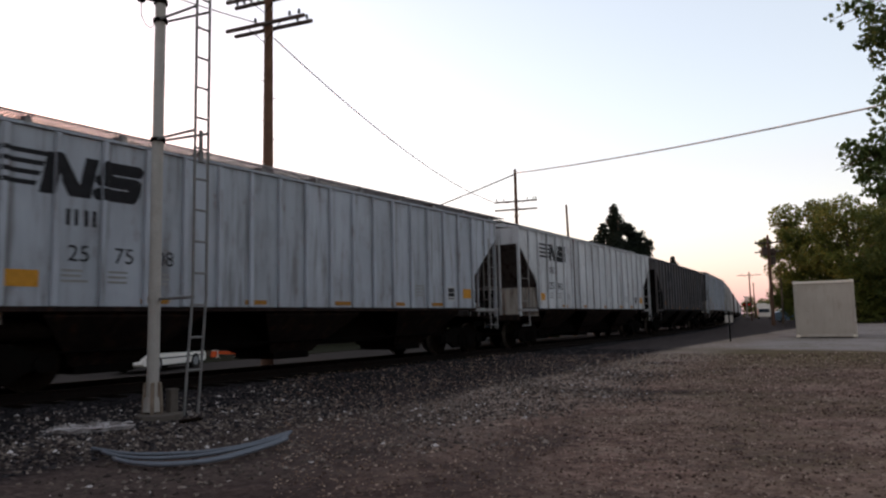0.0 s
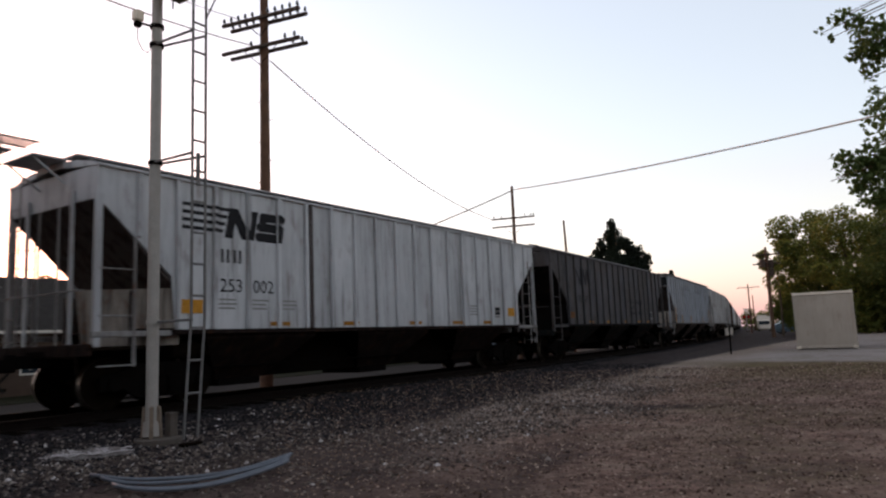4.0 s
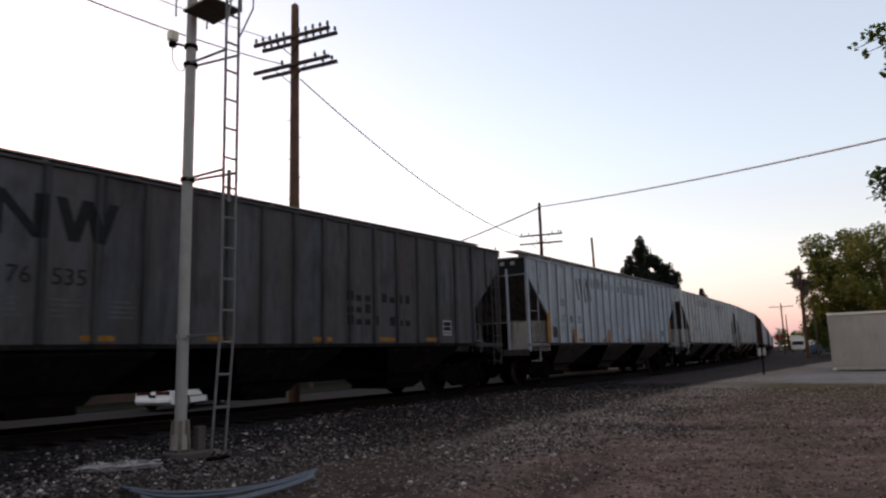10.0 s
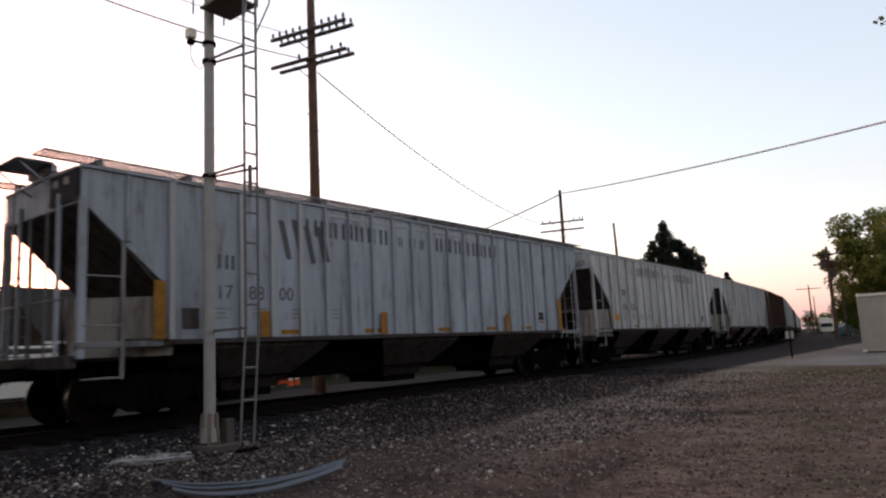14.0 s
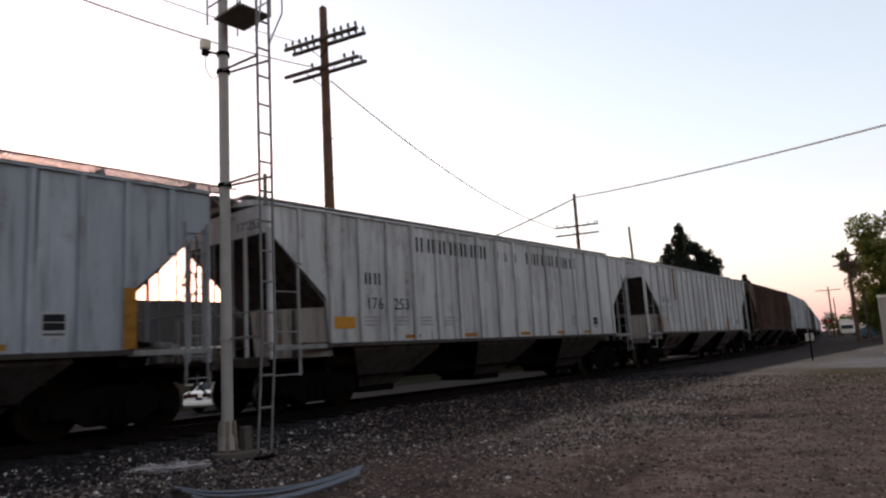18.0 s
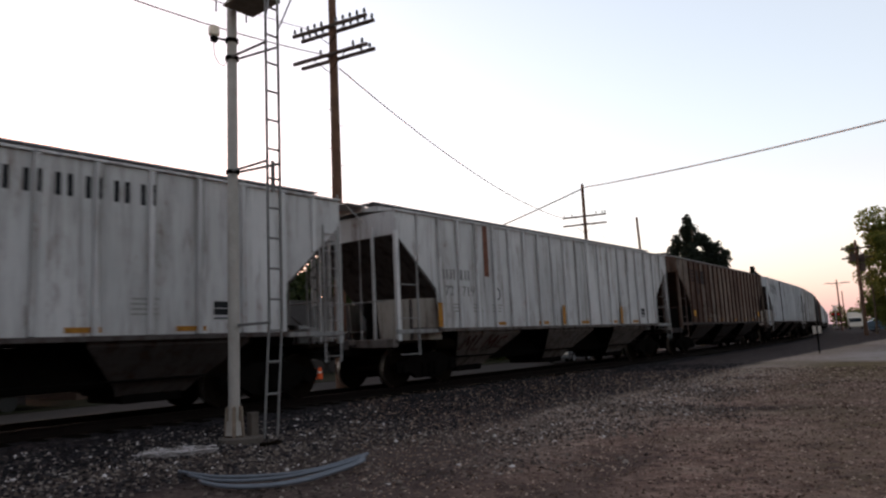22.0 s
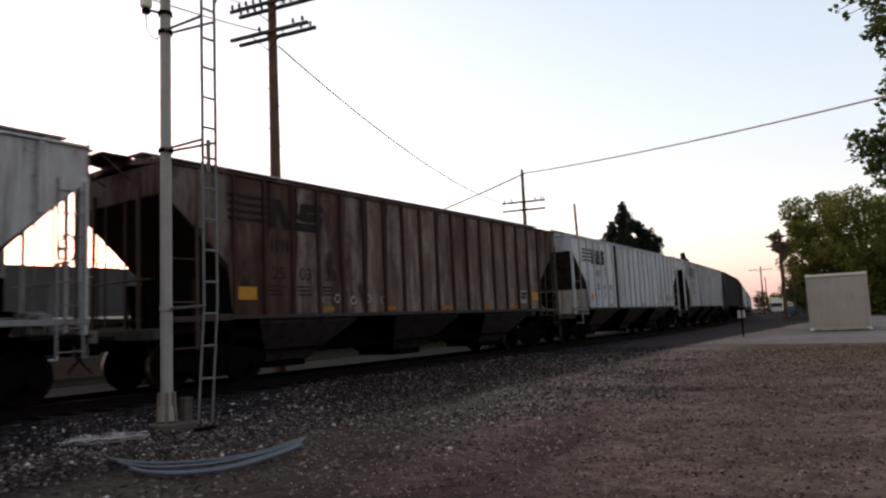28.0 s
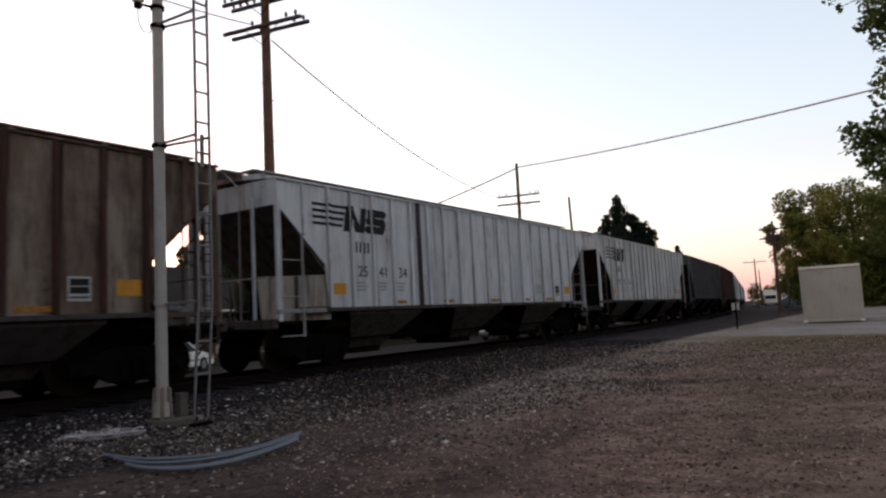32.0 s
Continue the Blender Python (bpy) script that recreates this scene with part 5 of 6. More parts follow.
def plastic_sheet():
    random.seed(11)
    c = sight(-26.9, 10.85)
    nx, ny = 34, 14
    verts, faces = [], []
    for i in range(nx):
        for j in range(ny):
            u, v = i / (nx - 1) - 0.5, j / (ny - 1) - 0.5
            x, y = u * 1.1 + 0.12 * noise.noise((u * 5, v * 5, 2)), v * 0.42 * (1 - 1.2 * u * u) + 0.06 * noise.noise((u * 7, v * 3, 5))
            q = Vector((x * math.cos(0.4) - y * math.sin(0.4), x * math.sin(0.4) + y * math.cos(0.4)))
            px, py = c.x + q.x, c.y + q.y
            edge = 1 - max(abs(u), abs(v)) * 2
            z = ground_z(px, py) + 0.015 + max(0.0, min(1, edge * 4)) * (0.05 + 0.09 * noise.noise((u * 11, v * 6, 0)) + 0.08 * noise.noise((u * 28, v * 12, 3)))
            verts.append((px, py, z))
    for i in range(nx - 1):
        for j in range(ny - 1):
            faces.append((i * ny + j, (i + 1) * ny + j, (i + 1) * ny + j + 1, i * ny + j + 1))
    me = bpy.data.meshes.new("plastic_sheet")
    me.from_pydata(verts, [], faces)
    sheet = tagged(part("plastic_sheet", me, PLASTIC_BAG), "crumpled white plastic sheet lying on gravel beside the mast", "plastic sheet")
    for k in range(11):
        v0 = -0.19 + 0.035 * k + random.uniform(-0.02, 0.02)
        u0, u1 = random.uniform(-0.6, -0.3), random.uniform(0.2, 0.6)
        pts = []
        for i in range(15):
            x = u0 + (u1 - u0) * i / 14
            y = v0 * (1 - 0.9 * x * x) + 0.05 * noise.noise((x * 5, k * 3.1, 1))
            px, py = c.x + x * math.cos(0.4) - y * math.sin(0.4), c.y + x * math.sin(0.4) + y * math.cos(0.4)
            pts.append((px, py, ground_z(px, py) + 0.07 + 0.05 * noise.noise((x * 7, k * 1.7, 8))))
        tube("fold", pts, random.uniform(0.007, 0.014), PLASTIC_FOLD, sheet, 5)


pipe_lengths()
plastic_sheet()


# ---- loose stones ----
def stone_material(name, stops):
    m, t, b = nodes_of(name, 0.9, 0.0, 0.08)
    g = t.nodes.new("ShaderNodeNewGeometry")
    t.links.new(ramp_of(t, g.outputs["Random Per Island"], stops), b.inputs["Base Color"])
    return m


def stones(name, count, pick, size, label, material):
    rng = np.random.default_rng(3)
    base = np.array([(0, 0, 1), (1, 0, 0), (0, 1, 0), (-1, 0, 0), (0, -1, 0), (0, 0, -1)], float)
    tri = np.array([(0, 1, 2), (0, 2, 3), (0, 3, 4), (0, 4, 1), (5, 2, 1), (5, 3, 2), (5, 4, 3), (5, 1, 4)])
    vs, fs = [], []
    n = 0
    while n < count:
        x, y, k = pick(rng)
        r = size * k * rng.uniform(0.45, 1.0) ** 1.5
        a = rng.uniform(0, 6.28)
        v = (base + rng.normal(0, 0.28, base.shape)) * (r, r * rng.uniform(0.6, 1), r * rng.uniform(0.4, 0.8))
        v = np.c_[v[:, 0] * math.cos(a) - v[:, 1] * math.sin(a) + x, v[:, 0] * math.sin(a) + v[:, 1] * math.cos(a) + y, v[:, 2]]
        s, u = su(x, y)
        z = ground_z(x, y)
        if abs(u) < 4.4:
            z = max(z, float(np.interp(abs(u), (0, 1.75, 2.3, 3.4, 4.4), (0.40, 0.385, 0.28, land(s, u) + 0.0, land(s, u) - 0.2))))
        v[:, 2] += z + r * 0.12
        vs.append(v)
        fs.append(tri + 6 * n)
        n += 1
    me = bpy.data.meshes.new(name)
    me.from_pydata(np.concatenate(vs).tolist(), [], np.concatenate(fs).tolist())
    tagged(part(name, me, material), label, "gravel", kind="stuff")


STONE = stone_material("loose_stone", ((0.0, (0.036, 0.026, 0.023)), (0.5, (0.070, 0.053, 0.044)), (0.8, (0.15, 0.118, 0.096)), (0.96, (0.21, 0.17, 0.145)), (1.0, (0.50, 0.45, 0.42))))
STONE_DARK = stone_material("cinder_stone", ((0.0, (0.011, 0.009, 0.010)), (0.6, (0.017, 0.0142, 0.0155)), (0.95, (0.045, 0.039, 0.038)), (1.0, (0.14, 0.122, 0.112))))


def by_bed(rng):
    s, u = rng.uniform(-3, 26), 1.5 + 3.6 * rng.random() ** 1.2
    p, th = track(s, u)
    return p.x, p.y, 1.0


def over_lot(rng):
    while True:
        s, u = rng.uniform(0, 20), rng.uniform(3.0, 9.5)
        if s > 8.5 and u < 4.7:
            continue
        mid = 4.0 + 2.0 * smooth((s - 6) / 5)
        if noise.noise((s * 0.5, u * 0.5, 9)) + 0.9 - 0.26 * abs(u - mid) - 0.03 * max(0, s - 9) > rng.random():
            p, th = track(s, u)
            return p.x, p.y, 0.75


def by_mast(rng):
    while True:
        s, u = rng.uniform(-3, 10.5), rng.uniform(1.9, 5.0)
        if 0.75 + 0.8 * noise.noise((s * 0.6, u * 0.9, 4)) - 0.3 * max(0, u - 3.4) - 0.25 * max(0, s - 8) > rng.random():
            p, th = track(s, u)
            return p.x, p.y, 0.9


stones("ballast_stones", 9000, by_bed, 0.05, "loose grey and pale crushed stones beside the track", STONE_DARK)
def far_lot(rng):
    a, d = radians(rng.uniform(-14, 36)), 4.5 + 20 * rng.random() ** 0.8
    return math.sin(a) * d, math.cos(a) * d, 0.5 + 0.02 * d


stones("lot_stones", 9000, far_lot, 0.028, "small stones trodden into the brown dirt lot", STONE)
CLOD = stone_material("dirt_clod", ((0.0, (0.045, 0.027, 0.021)), (0.35, (0.085, 0.052, 0.038)), (0.7, (0.18, 0.12, 0.088)), (1.0, (0.36, 0.265, 0.205))))
stones("dirt_clods", 36000, far_lot, 0.037, "crumbled brown dirt and dry straw-coloured clods on the lot", CLOD)
PALE_STONE = stone_material("pale_ballast_stone", ((0.0, (0.018, 0.014, 0.014)), (0.5, (0.045, 0.035, 0.032)), (0.78, (0.12, 0.096, 0.083)), (0.94, (0.22, 0.185, 0.165)), (1.0, (0.52, 0.47, 0.45))))
stones("pale_ballast_stones", 7000, by_mast, 0.046, "pale and dark crushed stones heaped round the mast footing", PALE_STONE)
stones("gravel_stones", 12000, over_lot, 0.058, "scattered pale and dark gravel on the dirt lot", STONE)


# ---- trees ----
def leaf_mesh(name, blobs, count, size, material, seed, droop=0.3):
    """Many small folded leaves in uneven clumps."""
    rng = np.random.default_rng(seed)
    b = np.array(blobs, float)
    w = (b[:, 3] * b[:, 4] * b[:, 5]) ** 0.75
    idx = rng.choice(len(b), count, p=w / w.sum())
    d = rng.normal(0, 1, (count, 3))
    d /= np.linalg.norm(d, axis=1)[:, None]
    rad = rng.random(count) ** 0.45
    c = b[idx, :3] + d * rad[:, None] * b[idx, 3:6]
    keep = np.array([noise.noise((float(p[0]) * 1.1, float(p[1]) * 1.1, float(p[2]) * 1.1)) > -0.22 for p in c])
    c = c[keep]
    n = len(c)
    t1 = rng.normal(0, 1, (n, 3))
    t1[:, 2] = t1[:, 2] * 0.5 - droop
    t1 /= np.linalg.norm(t1, axis=1)[:, None]
    t2 = np.cross(t1, rng.normal(0, 1, (n, 3)))
    t2 /= np.linalg.norm(t2, axis=1)[:, None]
    s = size * rng.uniform(0.6, 1.25, n)[:, None]
    nm = np.cross(t1, t2)
    a, e = c - t1 * s * 0.5, c + t1 * s * 0.6
    l, r = c + t2 * s * 0.42 + nm * s * 0.12, c - t2 * s * 0.42 + nm * s * 0.12
    verts = np.stack([a, l, e, r], 1).reshape(-1, 3)
    f = np.arange(n)[:, None] * 4
    faces = np.concatenate([f + [0, 1, 2], f + [0, 2, 3]], 0)
    me = bpy.data.meshes.new(name)
    me.from_pydata(verts.tolist(), [], faces.tolist())
    return me


def tree(p, h, r, leaf, count, size, seed, label, low=0.25, blob_n=16, trunk_r=None, name="tree", category="tree"):
    rng = np.random.default_rng(seed)
    gz = ground_z(p.x, p.y) if p.length < 350 else 0.4
    root = thing(name, Matrix.Translation((p.x, p.y, gz)), label, category, "trees round the crossing")
    tr = trunk_r or h * 0.024
    bm = bmesh.new()
    rod(bm, (0, 0, -0.15), (0.1, 0, h * 0.35), tr, tr * 0.75, 10)
    rod(bm, (0.1, 0, h * 0.34), (0.0, 0.15, h * 0.75), tr * 0.75, tr * 0.3, 8)
    part("trunk", bm, BARK, root)
    blobs = []
    for k in range(blob_n):
        f = low + (0.92 - low) * ((k + 0.5) / blob_n)
        prof = math.sin(math.pi * min(1, (f - low) / (1 - low) * 0.80 + 0.16)) ** 0.7
        a = rng.uniform(0, 6.28)
        q = r * prof * rng.uniform(0.35, 0.72)
        rr = r * rng.uniform(0.28, 0.46) * (0.55 + 0.45 * prof)
        c = (q * math.cos(a), q * math.sin(a), h * f)
        blobs.append((*c, rr, rr, rr * 0.8))
        limb = bmesh.new()
        rod(limb, (0.05, 0.05, h * max(0.2, f - 0.22)), c, tr * 0.32, tr * 0.08, 6)
        part("limb", limb, BARK, root)
    part("crown", leaf_mesh("crown", blobs, count, size, leaf, seed), leaf, root)
    return root


far_label = "broad leafy green tree beyond the container"
for k, (b, d, h, r) in enumerate(((27.6, 84, 13.6, 5.2), (30.6, 80, 13.2, 5.6), (34.5, 78, 13.6, 5.6), (38.5, 74, 14, 6), (32.5, 92, 14.5, 6))):
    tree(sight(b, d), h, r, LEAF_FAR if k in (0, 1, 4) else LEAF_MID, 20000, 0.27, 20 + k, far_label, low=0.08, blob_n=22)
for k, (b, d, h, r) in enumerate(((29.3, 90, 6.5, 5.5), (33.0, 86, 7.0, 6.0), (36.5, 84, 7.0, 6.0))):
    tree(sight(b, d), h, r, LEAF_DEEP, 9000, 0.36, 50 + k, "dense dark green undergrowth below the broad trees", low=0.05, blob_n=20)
tree(sight(26.0, 82), 10.6, 2.2, LEAF_FAR, 2600, 0.27, 27, "thin leafy tree crown round the pole's crossarms", low=0.68, blob_n=9, trunk_r=0.12)
for k, (b, d, h, r) in enumerate(((24.2, 210, 5.5, 5), (25.2, 170, 5.0, 4), (27.5, 120, 5, 4))):
    tree(sight(b, d), h, r, LEAF_FAR, 1500, 0.6, 40 + k, "low distant green tree past the crossing", low=0.1, blob_n=10)
for k, (b, d, h, r) in enumerate(((-40, 62, 8.5, 4), (-35, 58, 7.6, 3.6), (-31, 66, 8.6, 4), (-26, 62, 7.5, 3.8), (-21, 66, 7.4, 4), (-45, 60, 8, 4))):
    tree(sight(b, d), h, r, LEAF_MID, 6000, 0.40, 60 + k, "leafy green tree behind the houses", low=0.2, blob_n=14)


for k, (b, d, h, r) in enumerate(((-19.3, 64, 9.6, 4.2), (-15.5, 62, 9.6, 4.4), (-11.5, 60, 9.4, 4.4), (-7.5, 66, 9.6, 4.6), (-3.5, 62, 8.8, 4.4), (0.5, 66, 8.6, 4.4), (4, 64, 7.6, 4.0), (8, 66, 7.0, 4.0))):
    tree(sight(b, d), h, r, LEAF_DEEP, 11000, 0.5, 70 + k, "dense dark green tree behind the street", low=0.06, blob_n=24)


def dark_tree(p, h, seed, label, r=2.2):
    """A ragged upright evergreen."""
    rng = np.random.default_rng(seed)
    gz = ground_z(p.x, p.y)
    root = thing("evergreen_tree", Matrix.Translation((p.x, p.y, gz)), label, "tree")
    part("trunk", rodded((0, 0, -0.1), (0, 0, h * 0.9), 0.2, 0.05, 8), BARK, root)
    k = h / 11.2
    lat = Vector((p.y, -p.x)).normalized()
    blobs = []
    for dx, z, rr in ((-0.4, 10.9, 0.45), (-0.3, 10.3, 0.6), (-0.8, 9.9, 0.5), (0.3, 9.8, 0.6), (-1.6, 9.2, 0.5), (0, 9.1, 1.0), (1.0, 8.9, 0.7), (-1.9, 8.3, 0.7),
                      (-0.5, 8.2, 1.2), (1.0, 8.1, 1.1), (2.2, 8.2, 0.6), (-2.3, 7.5, 0.8), (0, 7.2, 1.5), (1.8, 7.3, 1.2), (2.8, 7.3, 0.75), (-1.5, 6.5, 1.4),
                      (1.5, 6.0, 1.8), (-0.5, 5, 2.2), (1, 3.5, 2.2), (-1.5, 3.5, 2.0)):
        dy = rng.uniform(-0.8, 0.8) * rr
        blobs.append((dx * r * k * lat.x - dy * lat.y, dx * r * k * lat.y + dy * lat.x, z * k, rr * r * k, rr * 0.9 * k, rr * 1.15 * k))
    part("crown", leaf_mesh("crown", blobs, 26000, 0.26, LEAF_DARK, seed, -0.4), LEAF_DARK, root)


dark_tree(sight(14.4, 62), 11.2, 7, "dark ragged evergreen tree behind the wagons", 0.85)
dark_tree(sight(18.6, 90), 8.4, 8, "small dark evergreen tree behind the wagons", 0.8)


def near_tree():
    """A maple at the edge of the lot whose outer sprays hang into view."""
    p = sight(40.0, 14.5)
    gz = ground_z(p.x, p.y)
    root = thing("maple_tree", Matrix.Translation((p.x, p.y, gz)), "maple tree with drooping green leaf sprays beside the lot", "tree")
    bm = bmesh.new()
    rod(bm, (0, 0, -0.2), (0, 0, 3.2), 0.26, 0.2, 12)
    rod(bm, (0, 0, 3.1), (-0.3, 0.2, 7.5), 0.2, 0.09, 10)
    part("trunk", bm, BARK, root)

    def rel(bear, d, e):
        q = sight(bear, d)
        return Vector((q.x - p.x, q.y - p.y, EYE + e * d - gz))
    sprays = []
    for bear, e, rr in ((30.63, 0.376, 0.09), (31.19, 0.367, 0.09), (31.58, 0.388, 0.12), (32.17, 0.394, 0.12), (32.82, 0.382, 0.18), (33.58, 0.364, 0.26),
                        (32.87, 0.343, 0.14), (32.35, 0.335, 0.09), (33.6, 0.334, 0.22), (33.01, 0.319, 0.09), (33.34, 0.304, 0.11), (33.43, 0.285, 0.1),
                        (33.5, 0.269, 0.08), (30.23, 0.194, 0.09), (30.53, 0.183, 0.1), (30.1, 0.179, 0.06), (30.94, 0.206, 0.15), (31.63, 0.196, 0.24),
                        (32.44, 0.179, 0.3), (33.12, 0.2, 0.26), (32.77, 0.216, 0.14), (31.79, 0.165, 0.13), (32.83, 0.147, 0.24), (32.34, 0.138, 0.1),
                        (32.91, 0.116, 0.14), (33.81, 0.173, 0.4), (34.67, 0.34, 0.4), (34.14, 0.127, 0.4), (35.0, 0.249, 0.5)):
        c = rel(bear, 13.2, e)
        sprays.append((*c, rr * 1.2, rr * 1.2, rr * 1.05))
        part("limb", rodded(c + Vector((0.9, -0.7, 0.25)), c, 0.014, 0.006, 6), BARK, root)
    part("leaf_spray", leaf_mesh("leaf_spray", sprays, 3400, 0.095, LEAF, 90, 0.5), LEAF, root)
    rng = np.random.default_rng(4)
    crown = []
    for k in range(16):
        a = rng.uniform(-1.2, 2.2)
        q = rng.uniform(0.6, 2.6)
        crown.append((q * math.cos(a) + 0.9, q * math.sin(a) - 0.6, rng.uniform(3.6, 9.5), 1.2, 1.2, 0.9))
    part("crown", leaf_mesh("crown", crown, 7000, 0.19, LEAF, 91), LEAF, root)


near_tree()


# ---- street, vehicles and houses on the far side ----
def strip(name, u0, u1, z0, lift, material, label, category, s0=-60, s1=140):
    verts, faces = [], []
    n = 40
    for i in range(n + 1):
        s = s0 + (s1 - s0) * i / n
        for u in (u0, u1):
            p, th = track(s, u)
            for dz in (-0.3, lift):
                verts.append((p.x, p.y, land(s, u) + z0 + dz))
    for i in range(n):
        a, b = 4 * i, 4 * (i + 1)
        faces += [(a + 1, a + 3, b + 3, b + 1), (a, a + 1, b + 1, b), (a + 2, b + 2, b + 3, a + 3)]
    me = bpy.data.meshes.new(name)
    me.from_pydata(verts, [], faces)
    bm = bmesh.new()
    bm.from_mesh(me)
    bmesh.ops.recalc_face_normals(bm, faces=bm.faces[:])
    return tagged(part(name, bm, material), label, category, kind="structure")


ASPHALT = plain("worn_grey_asphalt", (0.022, 0.0195, 0.019), 0.95, 0.0, 0.2, 1.2, 0.3, 0.05)
STREET = plain("pale_concrete_street", (0.034, 0.029, 0.027), 0.95, 0.0, 0.25, 0.8, 0.3, 0.05)
GRASS = plain("short_lawn_grass", (0.011, 0.012, 0.006), 0.95, 0.0, 0.35, 2.0, 0.5, 0.05)
strip("pavement", -7.4, -3.9, 0, 0.06, STREET, "pale gravel path running along the far side of the track", "path")
strip("road", -17.0, -7.4, 0, 0.05, ASPHALT, "dark worn asphalt street behind the track", "road")
strip("kerb", -8.9, -8.6, 0, 0.14, CURB, "worn yellow-painted kerb beside the street", "kerb", 12, 46)
strip("verge", -30.0, -17.0, 0, 0.08, GRASS, "short grass verge in front of the houses", "grass")


def wheel(parent, x, y, r=0.32):
    t = part("tyre", rodded((x, y - 0.1, r), (x, y + 0.1, r), r, n=20), RUBBER, parent)
    part("rim", rodded((x, y - 0.106, r), (x, y + 0.106, r), r * 0.62, n=16), GALV, t)


def sedan(m, paint, label, tall=0.0, length=4.7):
    """A car; x points to its front, z from the ground."""
    car = thing("parked_car", m, label, "car", "vehicles across the track")
    h = length / 2
    W = 0.84
    low = [(-h, 0.32), (-h - 0.03, 0.55), (-h + 0.02, 0.86 + tall), (-h + 0.35, 0.93 + tall), (h - 1.15, 0.93 + tall), (h - 0.25, 0.78 + tall), (h, 0.62), (h + 0.02, 0.4), (h - 0.05, 0.27), (-h + 0.1, 0.25)]
    bm = bmesh.new()
    prism(bm, low, -W, W)
    bmesh.ops.bevel(bm, geom=bm.edges[:], offset=0.05, segments=2, affect="EDGES", profile=0.6)
    part("body", bm, paint, car)
    cab = [(-h + 0.55, 0.92 + tall), (-h + 1.15, 1.36 + tall), (-h + 1.5, 1.42 + tall), (-0.1 + 0.3, 1.42 + tall), (0.55, 1.36 + tall), (h - 1.1, 0.92 + tall)]
    bm = bmesh.new()
    prism(bm, cab, -W + 0.12, W - 0.12)
    for v in bm.verts:
        if v.co.z > 1.2 + tall:
            v.co.y *= 0.86
    bmesh.ops.bevel(bm, geom=bm.edges[:], offset=0.03, segments=1, affect="EDGES")
    part("window_glass", bm, TINT_GLASS, car)
    part("roof", boxed(-h + 1.2, 0.5, -0.6, 0.6, 1.405 + tall, 1.44 + tall, 0.015), paint, car)
    for sy in (-1, 1):
        for x0, x1 in ((-h + 0.6, -h + 1.25), (h - 1.15, 0.5), (-0.3, -0.3)):
            part("pillar", rodded((x0, sy * (W - 0.11), 0.93 + tall), (x1, sy * 0.62, 1.40 + tall), 0.035, n=6), paint, car)
        part("tail_light", boxed(-h - 0.045, -h + 0.03, sy * 0.45 - 0.32, sy * 0.45 + 0.32, 0.66 + tall, 0.81 + tall, 0.01), RED_LENS, car, "dark red tail light")
        part("headlight", boxed(h - 0.12, h + 0.03, sy * 0.6 - 0.18, sy * 0.6 + 0.18, 0.58, 0.70, 0.01), BOX_TRIM, car)
        part("side_trim", boxed(-h + 0.2, h - 0.2, sy * W - 0.012, sy * W + 0.012, 0.52, 0.57), RUBBER, car)
        for x in (-h + 0.95, h - 0.9):
            wheel(car, x, sy * (W - 0.08))
    part("rear_bumper", boxed(-h - 0.09, -h + 0.06, -W + 0.04, W - 0.04, 0.34, 0.52, 0.03), paint, car)
    part("number_plate", boxed(-h - 0.1, -h - 0.085, -0.16, 0.16, 0.56, 0.66), INK, car)
    return car


def set_on(s, u, turn, lift=0.055):
    p, th = track(s, u)
    return Matrix.Translation((p.x, p.y, land(s, u) + lift)) @ pose(0, 0, 0, 0, 0, 90 - math.degrees(th) + turn)


pc = sight(-22.3, 33.0)
s_, u_ = su(pc.x, pc.y)
sedan(set_on(s_, u_, 22, 0.055), WHITE_CAR, "parked white sedan with dark red tail lights on the street")
sedan(set_on(44, -11.0, 184), GREY_CAR, "parked dark grey sedan at the yellow kerb", 0.1)
sedan(set_on(2, -13.5, 176), BLUE_CAR, "parked blue sedan on the street", 0.05)
sedan(set_on(-6, -14.0, 2), GREY_CAR, "parked dark sedan beside the kerb", 0.1)
q = sight(26.75, 100)
sedan(Matrix.Translation((q.x, q.y, ground_z(q.x, q.y))) @ pose(0, 0, 0, 0, 0, -10), BLUE_CAR, "blue and white pickup-sized car stopped near the crossing", 0.35, 5.0)


def barrel(p):
    b = thing("traffic_barrel", Matrix.Translation(p), "orange plastic traffic barrel on the street", "traffic barrel", "orange barrels")
    part("base", rodded((0, 0, 0), (0, 0, 0.07), 0.24, 0.22, 14), RUBBER, b)
    part("drum", rodded((0, 0, 0.07), (0, 0, 0.72), 0.17, 0.09, 14), ORANGE, b)
    part("band", rodded((0, 0, 0.40), (0, 0, 0.50), 0.136, 0.124, 14), WHITEWALL, b)


for b, d in ((-18.4, 41.5), (-16.6, 40.6), (-16.1, 41.6)):
    p = sight(b, d)
    s_, u_ = su(p.x, p.y)
    barrel((p.x, p.y, land(s_, u_) + 0.05))


